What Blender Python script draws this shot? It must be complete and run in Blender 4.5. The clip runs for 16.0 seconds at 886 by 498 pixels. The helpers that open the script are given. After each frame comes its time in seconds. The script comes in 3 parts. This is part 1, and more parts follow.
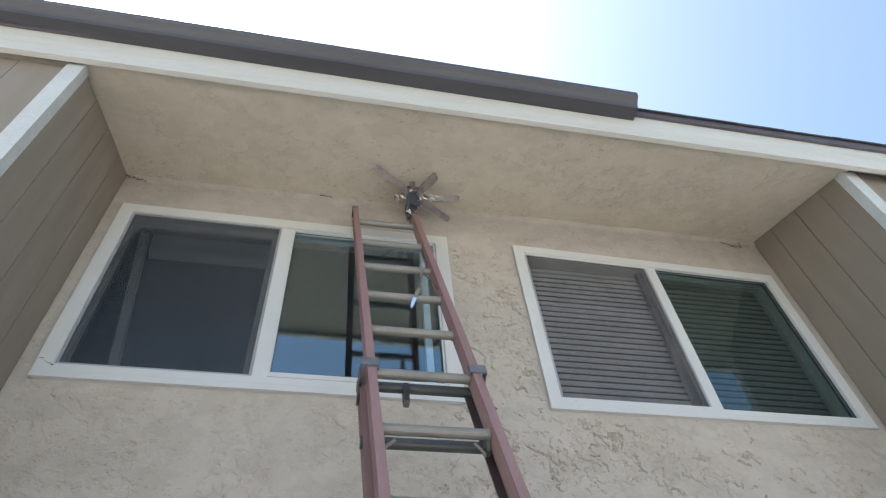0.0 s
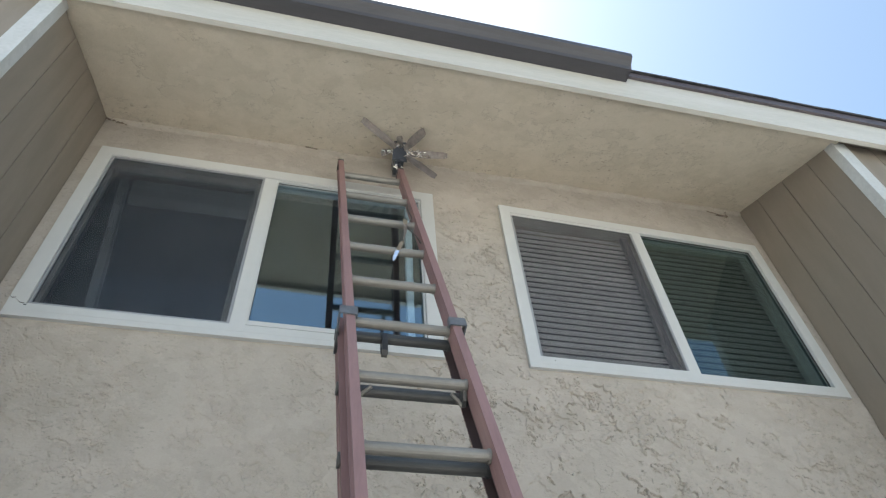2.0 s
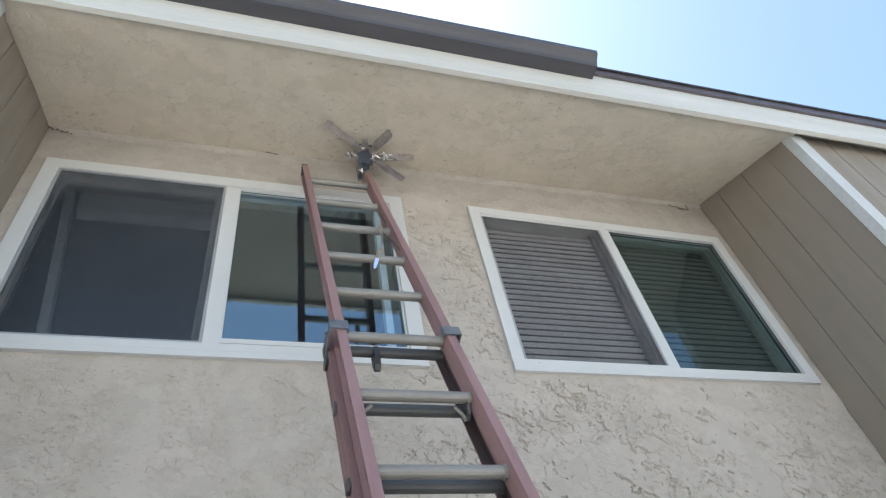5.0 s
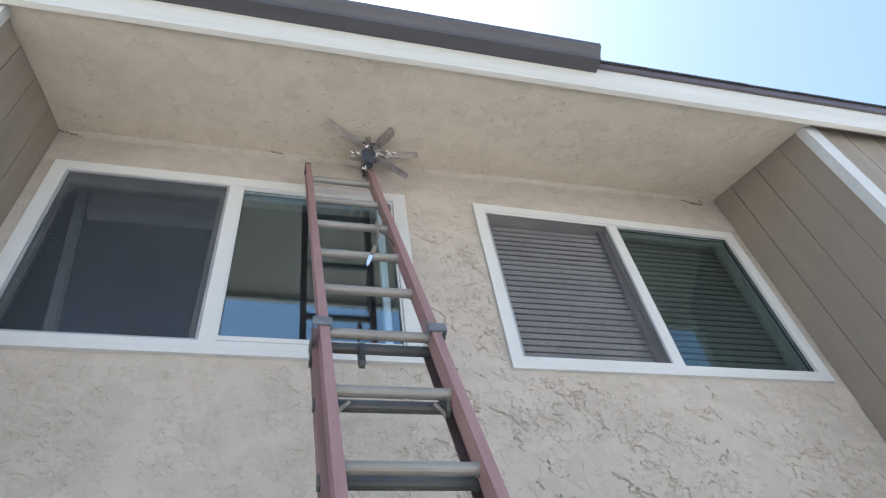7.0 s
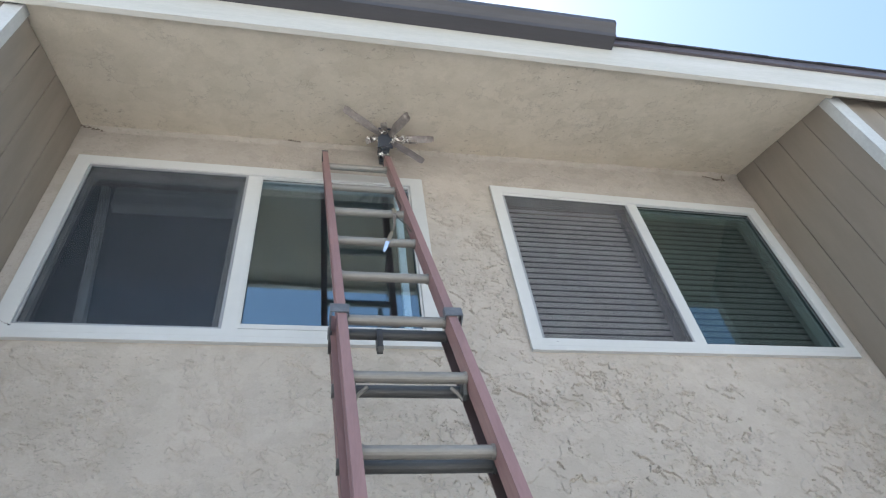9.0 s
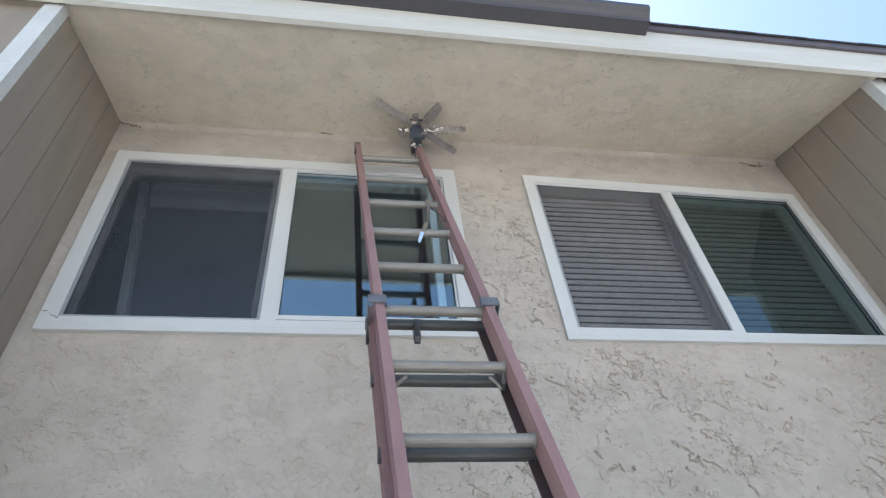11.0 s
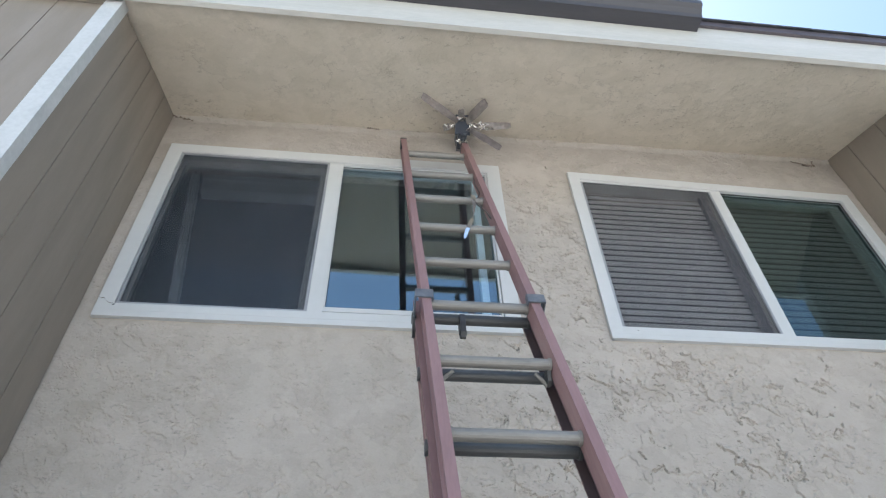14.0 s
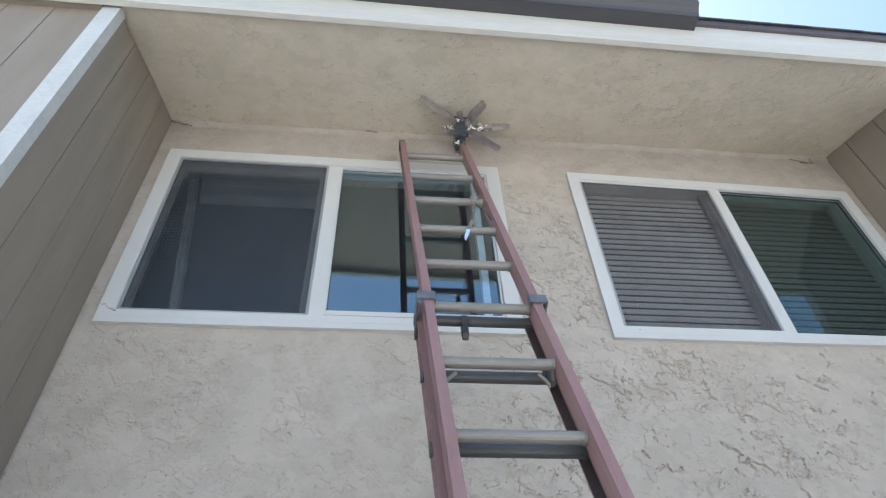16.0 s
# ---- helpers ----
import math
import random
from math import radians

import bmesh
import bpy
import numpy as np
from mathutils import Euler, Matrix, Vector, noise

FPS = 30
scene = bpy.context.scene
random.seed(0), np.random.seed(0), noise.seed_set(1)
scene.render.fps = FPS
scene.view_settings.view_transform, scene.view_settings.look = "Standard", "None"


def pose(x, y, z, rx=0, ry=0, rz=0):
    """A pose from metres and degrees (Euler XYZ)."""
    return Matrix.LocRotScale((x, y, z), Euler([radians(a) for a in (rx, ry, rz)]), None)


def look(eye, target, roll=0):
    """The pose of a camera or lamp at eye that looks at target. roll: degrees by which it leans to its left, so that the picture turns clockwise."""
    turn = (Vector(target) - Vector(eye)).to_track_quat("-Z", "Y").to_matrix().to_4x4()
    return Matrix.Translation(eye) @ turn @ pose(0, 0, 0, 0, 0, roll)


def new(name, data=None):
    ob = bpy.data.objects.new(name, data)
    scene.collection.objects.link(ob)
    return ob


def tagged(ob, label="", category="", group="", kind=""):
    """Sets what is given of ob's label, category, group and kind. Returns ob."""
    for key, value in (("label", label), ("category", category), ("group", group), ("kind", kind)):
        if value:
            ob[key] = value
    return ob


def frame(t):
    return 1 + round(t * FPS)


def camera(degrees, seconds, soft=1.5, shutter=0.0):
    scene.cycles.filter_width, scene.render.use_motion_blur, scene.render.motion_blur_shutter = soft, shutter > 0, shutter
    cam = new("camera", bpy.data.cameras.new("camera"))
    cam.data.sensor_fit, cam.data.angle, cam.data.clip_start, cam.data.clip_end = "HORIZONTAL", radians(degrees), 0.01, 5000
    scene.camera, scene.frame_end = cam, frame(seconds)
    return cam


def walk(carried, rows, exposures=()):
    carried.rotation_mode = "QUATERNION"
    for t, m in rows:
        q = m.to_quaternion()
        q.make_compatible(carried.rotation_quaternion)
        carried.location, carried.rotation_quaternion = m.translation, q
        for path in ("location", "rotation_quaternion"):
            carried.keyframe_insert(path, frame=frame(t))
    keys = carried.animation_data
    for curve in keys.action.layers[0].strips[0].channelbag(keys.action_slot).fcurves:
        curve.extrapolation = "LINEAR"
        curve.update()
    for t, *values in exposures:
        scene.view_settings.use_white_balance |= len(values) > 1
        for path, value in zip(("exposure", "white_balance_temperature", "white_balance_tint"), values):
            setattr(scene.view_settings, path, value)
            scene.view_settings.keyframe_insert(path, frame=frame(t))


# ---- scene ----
cam = camera(66.4, 16.0, soft=1.25)
PATH = [
    (0, (-0.307, -2.219, 1.497), (0.003, -1.041, 3.083), -6.2),
    (0.5, (-0.305, -2.217, 1.496), (0.012, -1.033, 3.076), -6.5),
    (1, (-0.302, -2.208, 1.491), (0.013, -1.019, 3.068), -5.9),
    (1.5, (-0.298, -2.191, 1.489), (0.034, -0.989, 3.053), -5.1),
    (2, (-0.282, -2.155, 1.489), (0.076, -0.911, 3.013), -5.1),
    (2.5, (-0.271, -2.123, 1.504), (0.207, -0.817, 2.942), -6.9),
    (3, (-0.322, -2.1, 1.551), (0.32, -0.817, 2.944), -10.2),
    (3.5, (-0.424, -2.105, 1.578), (0.184, -0.843, 3.005), -12.6),
    (4, (-0.45, -2.101, 1.585), (0.127, -0.875, 3.056), -12.2),
    (4.2, (-0.457, -2.095, 1.585), (0.108, -0.876, 3.066), -12.0),
    (6.3, (-0.326, -2.094, 1.571), (0.144, -0.874, 3.085), -14.3),
    (6.5, (-0.315, -2.091, 1.569), (0.146, -0.87, 3.085), -12.6),
    (7, (-0.272, -2.107, 1.567), (0.162, -0.876, 3.082), -10.3),
    (7.5, (-0.25, -2.115, 1.564), (0.167, -0.865, 3.069), -10.0),
    (8, (-0.241, -2.117, 1.563), (0.158, -0.852, 3.061), -9.2),
    (8.5, (-0.245, -2.12, 1.565), (0.139, -0.845, 3.058), -8.8),
    (9, (-0.242, -2.129, 1.563), (0.124, -0.843, 3.051), -9.1),
    (11.5, (-0.272, -2.125, 1.559), (-0.012, -0.801, 3.035), -5.9),
    (12, (-0.275, -2.123, 1.557), (-0.032, -0.794, 3.032), -4.7),
    (12.5, (-0.282, -2.126, 1.555), (-0.055, -0.793, 3.029), -4.4),
    (13, (-0.286, -2.128, 1.555), (-0.076, -0.793, 3.029), -4.5),
    (13.5, (-0.291, -2.131, 1.555), (-0.099, -0.793, 3.029), -3.5),
    (14, (-0.3, -2.134, 1.553), (-0.125, -0.794, 3.027), -2.4),
    (14.5, (-0.299, -2.136, 1.552), (-0.142, -0.794, 3.027), -1.8),
    (15, (-0.3, -2.138, 1.551), (-0.158, -0.793, 3.024), -1.8),
    (15.5, (-0.304, -2.134, 1.554), (-0.163, -0.79, 3.028), -2.2),
    (16, (-0.309, -2.132, 1.552), (-0.13, -0.797, 3.03), -3.3),
]
walk(cam, [(t, look(eye, target, roll)) for t, eye, target, roll in PATH],
     exposures=[(0.0, 1.43, 6400, 9.5), (1.6, 1.44, 6400, 9.5), (2.4, 1.41, 6600, 5.5), (3.0, 1.51, 6450, 8.5), (4.2, 1.60, 6300, 9.0), (6.5, 1.68, 6180, 12.5), (9.0, 1.64, 6150, 11.0), (16.0, 1.66, 6100, 11.0)])

# ---- light ----
SUN_DIR = Vector((-0.364, 0.278, 0.889)).normalized()
world = bpy.data.worlds.new("sky")
scene.world = world
world.use_nodes = True
wn = world.node_tree.nodes
sky = wn.new("ShaderNodeTexSky")
sky.sky_type = "NISHITA"
sky.sun_disc = False
sky.sun_elevation = math.asin(SUN_DIR.z)
sky.sun_rotation = math.atan2(SUN_DIR.x, SUN_DIR.y)
sky.air_density, sky.dust_density, sky.ozone_density = 1.0, 3.5, 1.5
wn["Background"].inputs["Strength"].default_value = 0.13
tone = wn.new("ShaderNodeMix")
tone.data_type, tone.blend_type = "RGBA", "MULTIPLY"
tone.inputs[0].default_value, tone.inputs[7].default_value = 1.0, (0.985, 1.045, 0.98, 1)
world.node_tree.links.new(sky.outputs[0], tone.inputs[6])
world.node_tree.links.new(tone.outputs[2], wn["Background"].inputs["Color"])
sun_data = bpy.data.lights.new("sun", "SUN")
sun_data.energy, sun_data.angle, sun_data.color = 4.8, radians(0.53), (1.0, 0.965, 0.92)
sun = new("sun", sun_data)
sun.matrix_world = look(SUN_DIR * 30, (0, 0, 0))

# ---- materials ----
def mat(name, color, rough=0.6, metal=0.0, spec=0.5):
    m = bpy.data.materials.new(name)
    m.use_nodes = True
    b = m.node_tree.nodes["Principled BSDF"]
    b.inputs["Base Color"].default_value = (*color, 1)
    b.inputs["Roughness"].default_value = rough
    b.inputs["Metallic"].default_value = metal
    b.inputs["Specular IOR Level"].default_value = spec
    return m


def node(m, kind, **values):
    n = m.node_tree.nodes.new(kind)
    for key, value in values.items():
        n.inputs[key.replace("_", " ")].default_value = value
    return n


def link(m, a, b):
    m.node_tree.links.new(a, b)


def coords(m, scale=(1, 1, 1)):
    tc = node(m, "ShaderNodeTexCoord")
    mp = node(m, "ShaderNodeMapping")
    mp.inputs["Scale"].default_value = scale
    link(m, tc.outputs["Object"], mp.inputs["Vector"])
    return mp.outputs["Vector"]


def ramp(m, source, stops):
    r = node(m, "ShaderNodeValToRGB")
    while len(r.color_ramp.elements) < len(stops):
        r.color_ramp.elements.new(0.5)
    for e, (at, c) in zip(r.color_ramp.elements, stops):
        e.position = at
        e.color = (*c, 1) if len(c) == 3 else c
    link(m, source, r.inputs["Fac"])
    return r.outputs["Color"]


def mixed(m, fac, a, b, how="MIX"):
    n = m.node_tree.nodes.new("ShaderNodeMix")
    n.data_type, n.blend_type = "RGBA", how
    for sock, value in ((n.inputs[0], fac), (n.inputs[6], a), (n.inputs[7], b)):
        if isinstance(value, (int, float)):
            sock.default_value = value
        elif isinstance(value, tuple):
            sock.default_value = (*value, 1)
        else:
            link(m, value, sock)
    return n.outputs[2]


def maths(m, how, a, b=0.0):
    n = m.node_tree.nodes.new("ShaderNodeMath")
    n.operation = how
    for sock, value in zip(n.inputs, (a, b)):
        if isinstance(value, (int, float)):
            sock.default_value = value
        else:
            link(m, value, sock)
    return n.outputs[0]


def noise_tex(m, vec, scale, detail=4.0, rough=0.55, distort=0.0):
    n = node(m, "ShaderNodeTexNoise", Scale=scale, Detail=detail, Roughness=rough, Distortion=distort)
    link(m, vec, n.inputs["Vector"])
    return n.outputs["Fac"]


def bump(m, height, strength, distance):
    b = node(m, "ShaderNodeBump", Strength=strength, Distance=distance)
    link(m, height, b.inputs["Height"])
    link(m, b.outputs["Normal"], m.node_tree.nodes["Principled BSDF"].inputs["Normal"])


def base(m, color):
    link(m, color, m.node_tree.nodes["Principled BSDF"].inputs["Base Color"])


def worn(name, a, b, rough=0.5, metal=0.0, scale=6.0, grain=60.0, relief=0.3, stretch=(1, 1, 1), dist=0.002, per_piece=0.0, mottle=0.25):
    """A surface whose colour drifts between a and b, with stains, fine grain and a little relief."""
    m = mat(name, a, rough, metal)
    v = coords(m, stretch)
    big, fine = noise_tex(m, v, scale, 5), noise_tex(m, v, grain, 3)
    c = mixed(m, ramp(m, big, [(0.35, (0, 0, 0)), (0.7, (1, 1, 1))]), a, b)
    c = mixed(m, mottle, c, ramp(m, fine, [(0.3, (0.55, 0.55, 0.55)), (0.7, (1, 1, 1))]), "MULTIPLY")
    if per_piece:
        oi = node(m, "ShaderNodeObjectInfo")
        tone = ramp(m, oi.outputs["Random"], [(0.0, (1 - per_piece,) * 3), (1.0, (1, 1, 1))])
        c = mixed(m, 1.0, c, tone, "MULTIPLY")
    base(m, c)
    rr = ramp(m, big, [(0.3, (rough * 0.8,) * 3), (0.7, (min(1, rough * 1.2),) * 3)])
    link(m, rr, m.node_tree.nodes["Principled BSDF"].inputs["Roughness"])
    bump(m, maths(m, "ADD", fine, maths(m, "MULTIPLY", big, 0.6)), relief, dist)
    return m


def stucco(name, a, b, relief, amount, size=1.0, lift=0.2, specks=0.0, mottle=0.0):
    """Skip-trowelled stucco: smooth flats with torn, curling edges, tears darkened in colour as crevice shade, dirty
    specks, soft large stains.
    """
    m = mat(name, a, 0.9, 0.0, 0.25)
    v = coords(m, (1.0, 1.0, 1.25))
    n1 = noise_tex(m, v, 5.0 / size, 9, 0.62)
    n2 = noise_tex(m, v, 13.0 / size, 8, 0.64)
    crumb = noise_tex(m, v, 48.0, 5, 0.6)
    fine = noise_tex(m, v, 130.0, 3, 0.6)
    where = ramp(m, noise_tex(m, v, 2.6, 3), [(0.46, (0, 0, 0)), (0.60, (1, 1, 1))])
    flat1 = ramp(m, n1, [(0.485, (0, 0, 0)), (0.515, (1, 1, 1))])
    flat2 = ramp(m, n2, [(0.47, (0, 0, 0)), (0.51, (1, 1, 1))])
    tear1 = ramp(m, n1, [(0.472, (0, 0, 0)), (0.488, (1, 1, 1)), (0.492, (0, 0, 0))])
    tear2 = ramp(m, n2, [(0.452, (0, 0, 0)), (0.474, (1, 1, 1)), (0.480, (0, 0, 0))])
    tear2 = mixed(m, 1.0, tear2, where, "MULTIPLY")
    patchy = ramp(m, noise_tex(m, v, 5.0, 4), [(0.46, (0, 0, 0)), (0.62, (1, 1, 1))])
    big = noise_tex(m, v, 1.1, 5, 0.6)
    c = mixed(m, ramp(m, big, [(0.35, (0, 0, 0)), (0.68, (1, 1, 1))]), a, b)
    patch = ramp(m, noise_tex(m, v, 8.5, 6, 0.62, 0.6), [(0.36, (1, 1, 1)), (0.60, (0, 0, 0))])
    c = mixed(m, maths(m, "MULTIPLY", patch, mottle), c, (a[0] * 0.62, a[1] * 0.62, a[2] * 0.55))
    c = mixed(m, maths(m, "MULTIPLY", flat1, 0.5 * lift), c, tuple(min(1, x * 1.2) for x in a))
    speck = ramp(m, noise_tex(m, coords(m, (1.0, 1.0, 2.4)), 34.0, 4, 0.6), [(0.60, (0, 0, 0)), (0.67, (1, 1, 1))])
    pits = maths(m, "MULTIPLY", maths(m, "MULTIPLY", speck, where), 0.55 * specks)
    dirt_shade = tuple(x * 0.45 for x in a)
    # tear lines darkened in the base colour, standing in for shade in the crevices
    c = mixed(m, maths(m, "MULTIPLY", maths(m, "MULTIPLY", tear1, patchy), 0.5 * amount), c, dirt_shade)
    c = mixed(m, maths(m, "MULTIPLY", maths(m, "MULTIPLY", tear2, patchy), 0.5 * amount), c, dirt_shade)
    c = mixed(m, pits, c, dirt_shade)
    c = mixed(m, 0.12, c, ramp(m, fine, [(0.3, (0.5, 0.5, 0.5)), (0.7, (1, 1, 1))]), "MULTIPLY")
    base(m, c)
    h = maths(m, "ADD", maths(m, "MULTIPLY", maths(m, "MULTIPLY", flat1, patchy), 0.42), maths(m, "MULTIPLY", maths(m, "MULTIPLY", flat2, where), 0.36))
    h = maths(m, "ADD", h, maths(m, "MULTIPLY", n1, 0.7))
    h = maths(m, "ADD", h, maths(m, "MULTIPLY", maths(m, "MULTIPLY", crumb, where), 0.30))
    h = maths(m, "ADD", h, maths(m, "MULTIPLY", n2, 0.30))
    h = maths(m, "ADD", h, maths(m, "MULTIPLY", fine, 0.06))
    bump(m, h, relief, 0.020)
    return m


def glass(name, tint, ior):
    m = bpy.data.materials.new(name)
    m.use_nodes = True
    m.node_tree.nodes.remove(m.node_tree.nodes["Principled BSDF"])
    t = node(m, "ShaderNodeBsdfTransparent")
    t.inputs[0].default_value = (*tint, 1)
    g = node(m, "ShaderNodeBsdfGlossy", Roughness=0.01)
    g.inputs["Color"].default_value = (0.82, 0.97, 1.0, 1)
    f = node(m, "ShaderNodeLayerWeight", Blend=0.5)
    r0 = ((ior - 1) / (ior + 1)) ** 2
    gloss = maths(m, "ADD", r0, maths(m, "MULTIPLY", maths(m, "POWER", f.outputs["Facing"], 5.0), 1 - r0))
    mx = node(m, "ShaderNodeMixShader")
    link(m, gloss, mx.inputs[0])
    link(m, t.outputs[0], mx.inputs[1])
    link(m, g.outputs[0], mx.inputs[2])
    link(m, mx.outputs[0], m.node_tree.nodes["Material Output"].inputs[0])
    return m


def insect_mesh(name, color, cover):
    """Woven screen, far finer than can be seen: a fixed share of it lets light through."""
    m = mat(name, color, 0.7)
    t = node(m, "ShaderNodeBsdfTransparent")
    mx = node(m, "ShaderNodeMixShader")
    v = coords(m, (1, 1, 1))
    link(m, ramp(m, noise_tex(m, v, 5.0, 3), [(0.3, (cover * 0.93,) * 3), (0.7, (min(1, cover * 1.07),) * 3)]), mx.inputs[0])
    link(m, t.outputs[0], mx.inputs[1])
    link(m, m.node_tree.nodes["Principled BSDF"].outputs[0], mx.inputs[2])
    link(m, mx.outputs[0], m.node_tree.nodes["Material Output"].inputs[0])
    return m


M_STUCCO = stucco("wall_stucco", (0.445, 0.405, 0.368), (0.39, 0.352, 0.312), 1.0, 0.8)
M_COAT = stucco("stucco_coat_paint", (0.392, 0.348, 0.307), (0.336, 0.298, 0.258), 0.30, 0.10, 0.8, 0.4, 0.8, 0.20)
M_SOFFIT = stucco("soffit_stucco", (0.62, 0.548, 0.457), (0.56, 0.490, 0.398), 0.18, 0.9, 0.9, 0.3, 1.0, 0.26)
M_SIDING = worn("siding_paint", (0.214, 0.181, 0.146), (0.199, 0.168, 0.135), 0.75, scale=2, grain=45, relief=0.2, stretch=(4, 4, 0.8), per_piece=0.07, mottle=0.08)
M_BACKING = worn("siding_groove", (0.21, 0.182, 0.15), (0.185, 0.16, 0.132), 0.85)
M_TRIM = worn("white_trim_paint", (0.455, 0.46, 0.45), (0.40, 0.405, 0.397), 0.55, scale=4, grain=50, relief=0.25, stretch=(1, 1, 1))
M_FASCIA = worn("cream_fascia_paint", (0.485, 0.468, 0.43), (0.43, 0.415, 0.378), 0.6, scale=2.5, grain=40, relief=0.3, stretch=(0.5, 4, 4))
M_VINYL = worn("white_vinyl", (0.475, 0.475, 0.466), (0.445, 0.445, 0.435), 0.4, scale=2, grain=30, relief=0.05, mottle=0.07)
M_GUTTER = worn("brown_gutter_paint", (0.052, 0.049, 0.056), (0.041, 0.039, 0.045), 0.5, scale=3, grain=40, relief=0.2, stretch=(0.4, 3, 3))
M_DRIP = worn("brown_drip_edge", (0.085, 0.070, 0.078), (0.068, 0.058, 0.064), 0.5)
M_SHINGLE = worn("asphalt_shingle", (0.055, 0.055, 0.06), (0.035, 0.035, 0.04), 0.95, scale=8, grain=220, relief=0.8, dist=0.004, per_piece=0.1)
M_RAIL = worn("terracotta_fibreglass", (0.238, 0.136, 0.131), (0.195, 0.112, 0.108), 0.5, scale=5, grain=70, relief=0.25, stretch=(3, 3, 0.4))
# back rails: a darker tone of the front rails' fibreglass
M_RAILBASE = worn("darker_fibreglass", (0.18, 0.098, 0.094), (0.145, 0.08, 0.077), 0.55, scale=5, grain=70, relief=0.25, stretch=(3, 3, 0.4))
# inside of the channel rail, coloured dark to stand in for its shade
M_RAILIN = worn("shaded_fibreglass", (0.070, 0.047, 0.047), (0.052, 0.036, 0.037), 0.7, scale=5, grain=70, relief=0.25, stretch=(3, 3, 0.4))
M_RUNG = worn("dusty_aluminium", (0.235, 0.22, 0.20), (0.168, 0.157, 0.142), 0.5, 0.3, scale=9, grain=90, relief=0.35, stretch=(0.6, 2, 2))
M_RUNGB = worn("darker_aluminium", (0.085, 0.084, 0.082), (0.058, 0.058, 0.058), 0.5, 0.2, scale=9, grain=90, relief=0.35, stretch=(0.6, 2, 2))
M_STEEL = worn("dull_steel", (0.27, 0.275, 0.28), (0.17, 0.17, 0.175), 0.42, 0.65, scale=20, grain=120, relief=0.3)
M_BRACKET = worn("blue_grey_bracket", (0.15, 0.16, 0.175), (0.10, 0.105, 0.115), 0.45, 0.4, scale=20, grain=120, relief=0.3)
M_BLACK = worn("black_plastic", (0.022, 0.022, 0.025), (0.035, 0.034, 0.034), 0.45, scale=15)
M_HOUSING = worn("dark_glossy_housing", (0.075, 0.083, 0.098), (0.045, 0.052, 0.064), 0.28, 0.3, scale=25, relief=0.4)
M_PANEL = worn("blue_black_panel", (0.010, 0.016, 0.030), (0.014, 0.020, 0.036), 0.55, scale=30)
M_FOIL = worn("mirror_foil", (0.80, 0.77, 0.73), (0.60, 0.57, 0.54), 0.14, 1.0, scale=20, grain=55, relief=0.8, dist=0.01)
# blade colours hold the dull brown soffit reflection instead of mirroring it
M_BLADE = worn("brown_reflection_film", (0.265, 0.228, 0.208), (0.175, 0.152, 0.142), 0.45, 0.2, scale=38, grain=80, relief=0.5, dist=0.004, mottle=0.4)
M_BLADE_DARK = worn("dark_mirror_blade", (0.115, 0.097, 0.094), (0.075, 0.064, 0.062), 0.45, 0.15, scale=38, grain=80, relief=0.5, dist=0.004)
M_TAPE = worn("silver_tape", (0.85, 0.87, 0.9), (0.75, 0.77, 0.8), 0.10, 1.0, scale=12, relief=0.2)
M_WIRE = worn("dark_wire", (0.05, 0.045, 0.04), (0.08, 0.07, 0.06), 0.5)
M_GREY = worn("grey_aluminium_frame", (0.30, 0.30, 0.31), (0.24, 0.24, 0.25), 0.5, 0.2)
M_SLAT = worn("blind_slat", (0.64, 0.625, 0.62), (0.58, 0.567, 0.56), 0.55, scale=3, stretch=(0.5, 3, 3), per_piece=0.06)
# dark blue-grey: the dimness of the rooms is put into their paint
M_ROOM = worn("dimmed_room_paint", (0.19, 0.195, 0.205), (0.16, 0.165, 0.175), 0.9, scale=1.5, relief=0.1)
# lighter copy of the white vinyl, making sash parts behind glass look better lit
M_SASH = worn("brightened_sash_vinyl", (0.80, 0.80, 0.77), (0.76, 0.76, 0.73), 0.4, scale=2, grain=30, relief=0.05, mottle=0.07)
M_CASING = worn("casing_paint", (0.80, 0.80, 0.79), (0.74, 0.74, 0.73), 0.6, scale=3)
M_CARPET = worn("carpet", (0.16, 0.14, 0.12), (0.12, 0.105, 0.09), 1.0, scale=4, grain=150, relief=0.8)
M_STAIN = worn("mud_stain", (0.13, 0.098, 0.075), (0.19, 0.147, 0.115), 0.95, scale=30, grain=120, relief=0.8)
M_GROUND = worn("pale_concrete", (0.486, 0.486, 0.462), (0.408, 0.409, 0.386), 0.9, scale=0.6, grain=25, relief=0.4)
M_GLASS = glass("window_glass", (0.80, 0.87, 0.92), 2.4)
M_GLASS_S = glass("sash_glass", (0.90, 0.92, 0.93), 1.6)
M_GLASS_G = glass("green_window_glass", (0.485, 0.535, 0.530), 1.85)
M_SCREEN = insect_mesh("insect_screen", (0.031, 0.038, 0.050), 0.42)
M_SCREEN_G = insect_mesh("grey_insect_screen", (0.058, 0.056, 0.062), 0.36)

# ---- building blocks ----
def box(bm, x0, x1, y0, y1, z0, z1):
    v = [bm.verts.new((x, y, z)) for x in (x0, x1) for y in (y0, y1) for z in (z0, z1)]
    for f in ((0, 1, 3, 2), (4, 6, 7, 5), (0, 4, 5, 1), (2, 3, 7, 6), (0, 2, 6, 4), (1, 5, 7, 3)):
        bm.faces.new([v[i] for i in f])
    return v


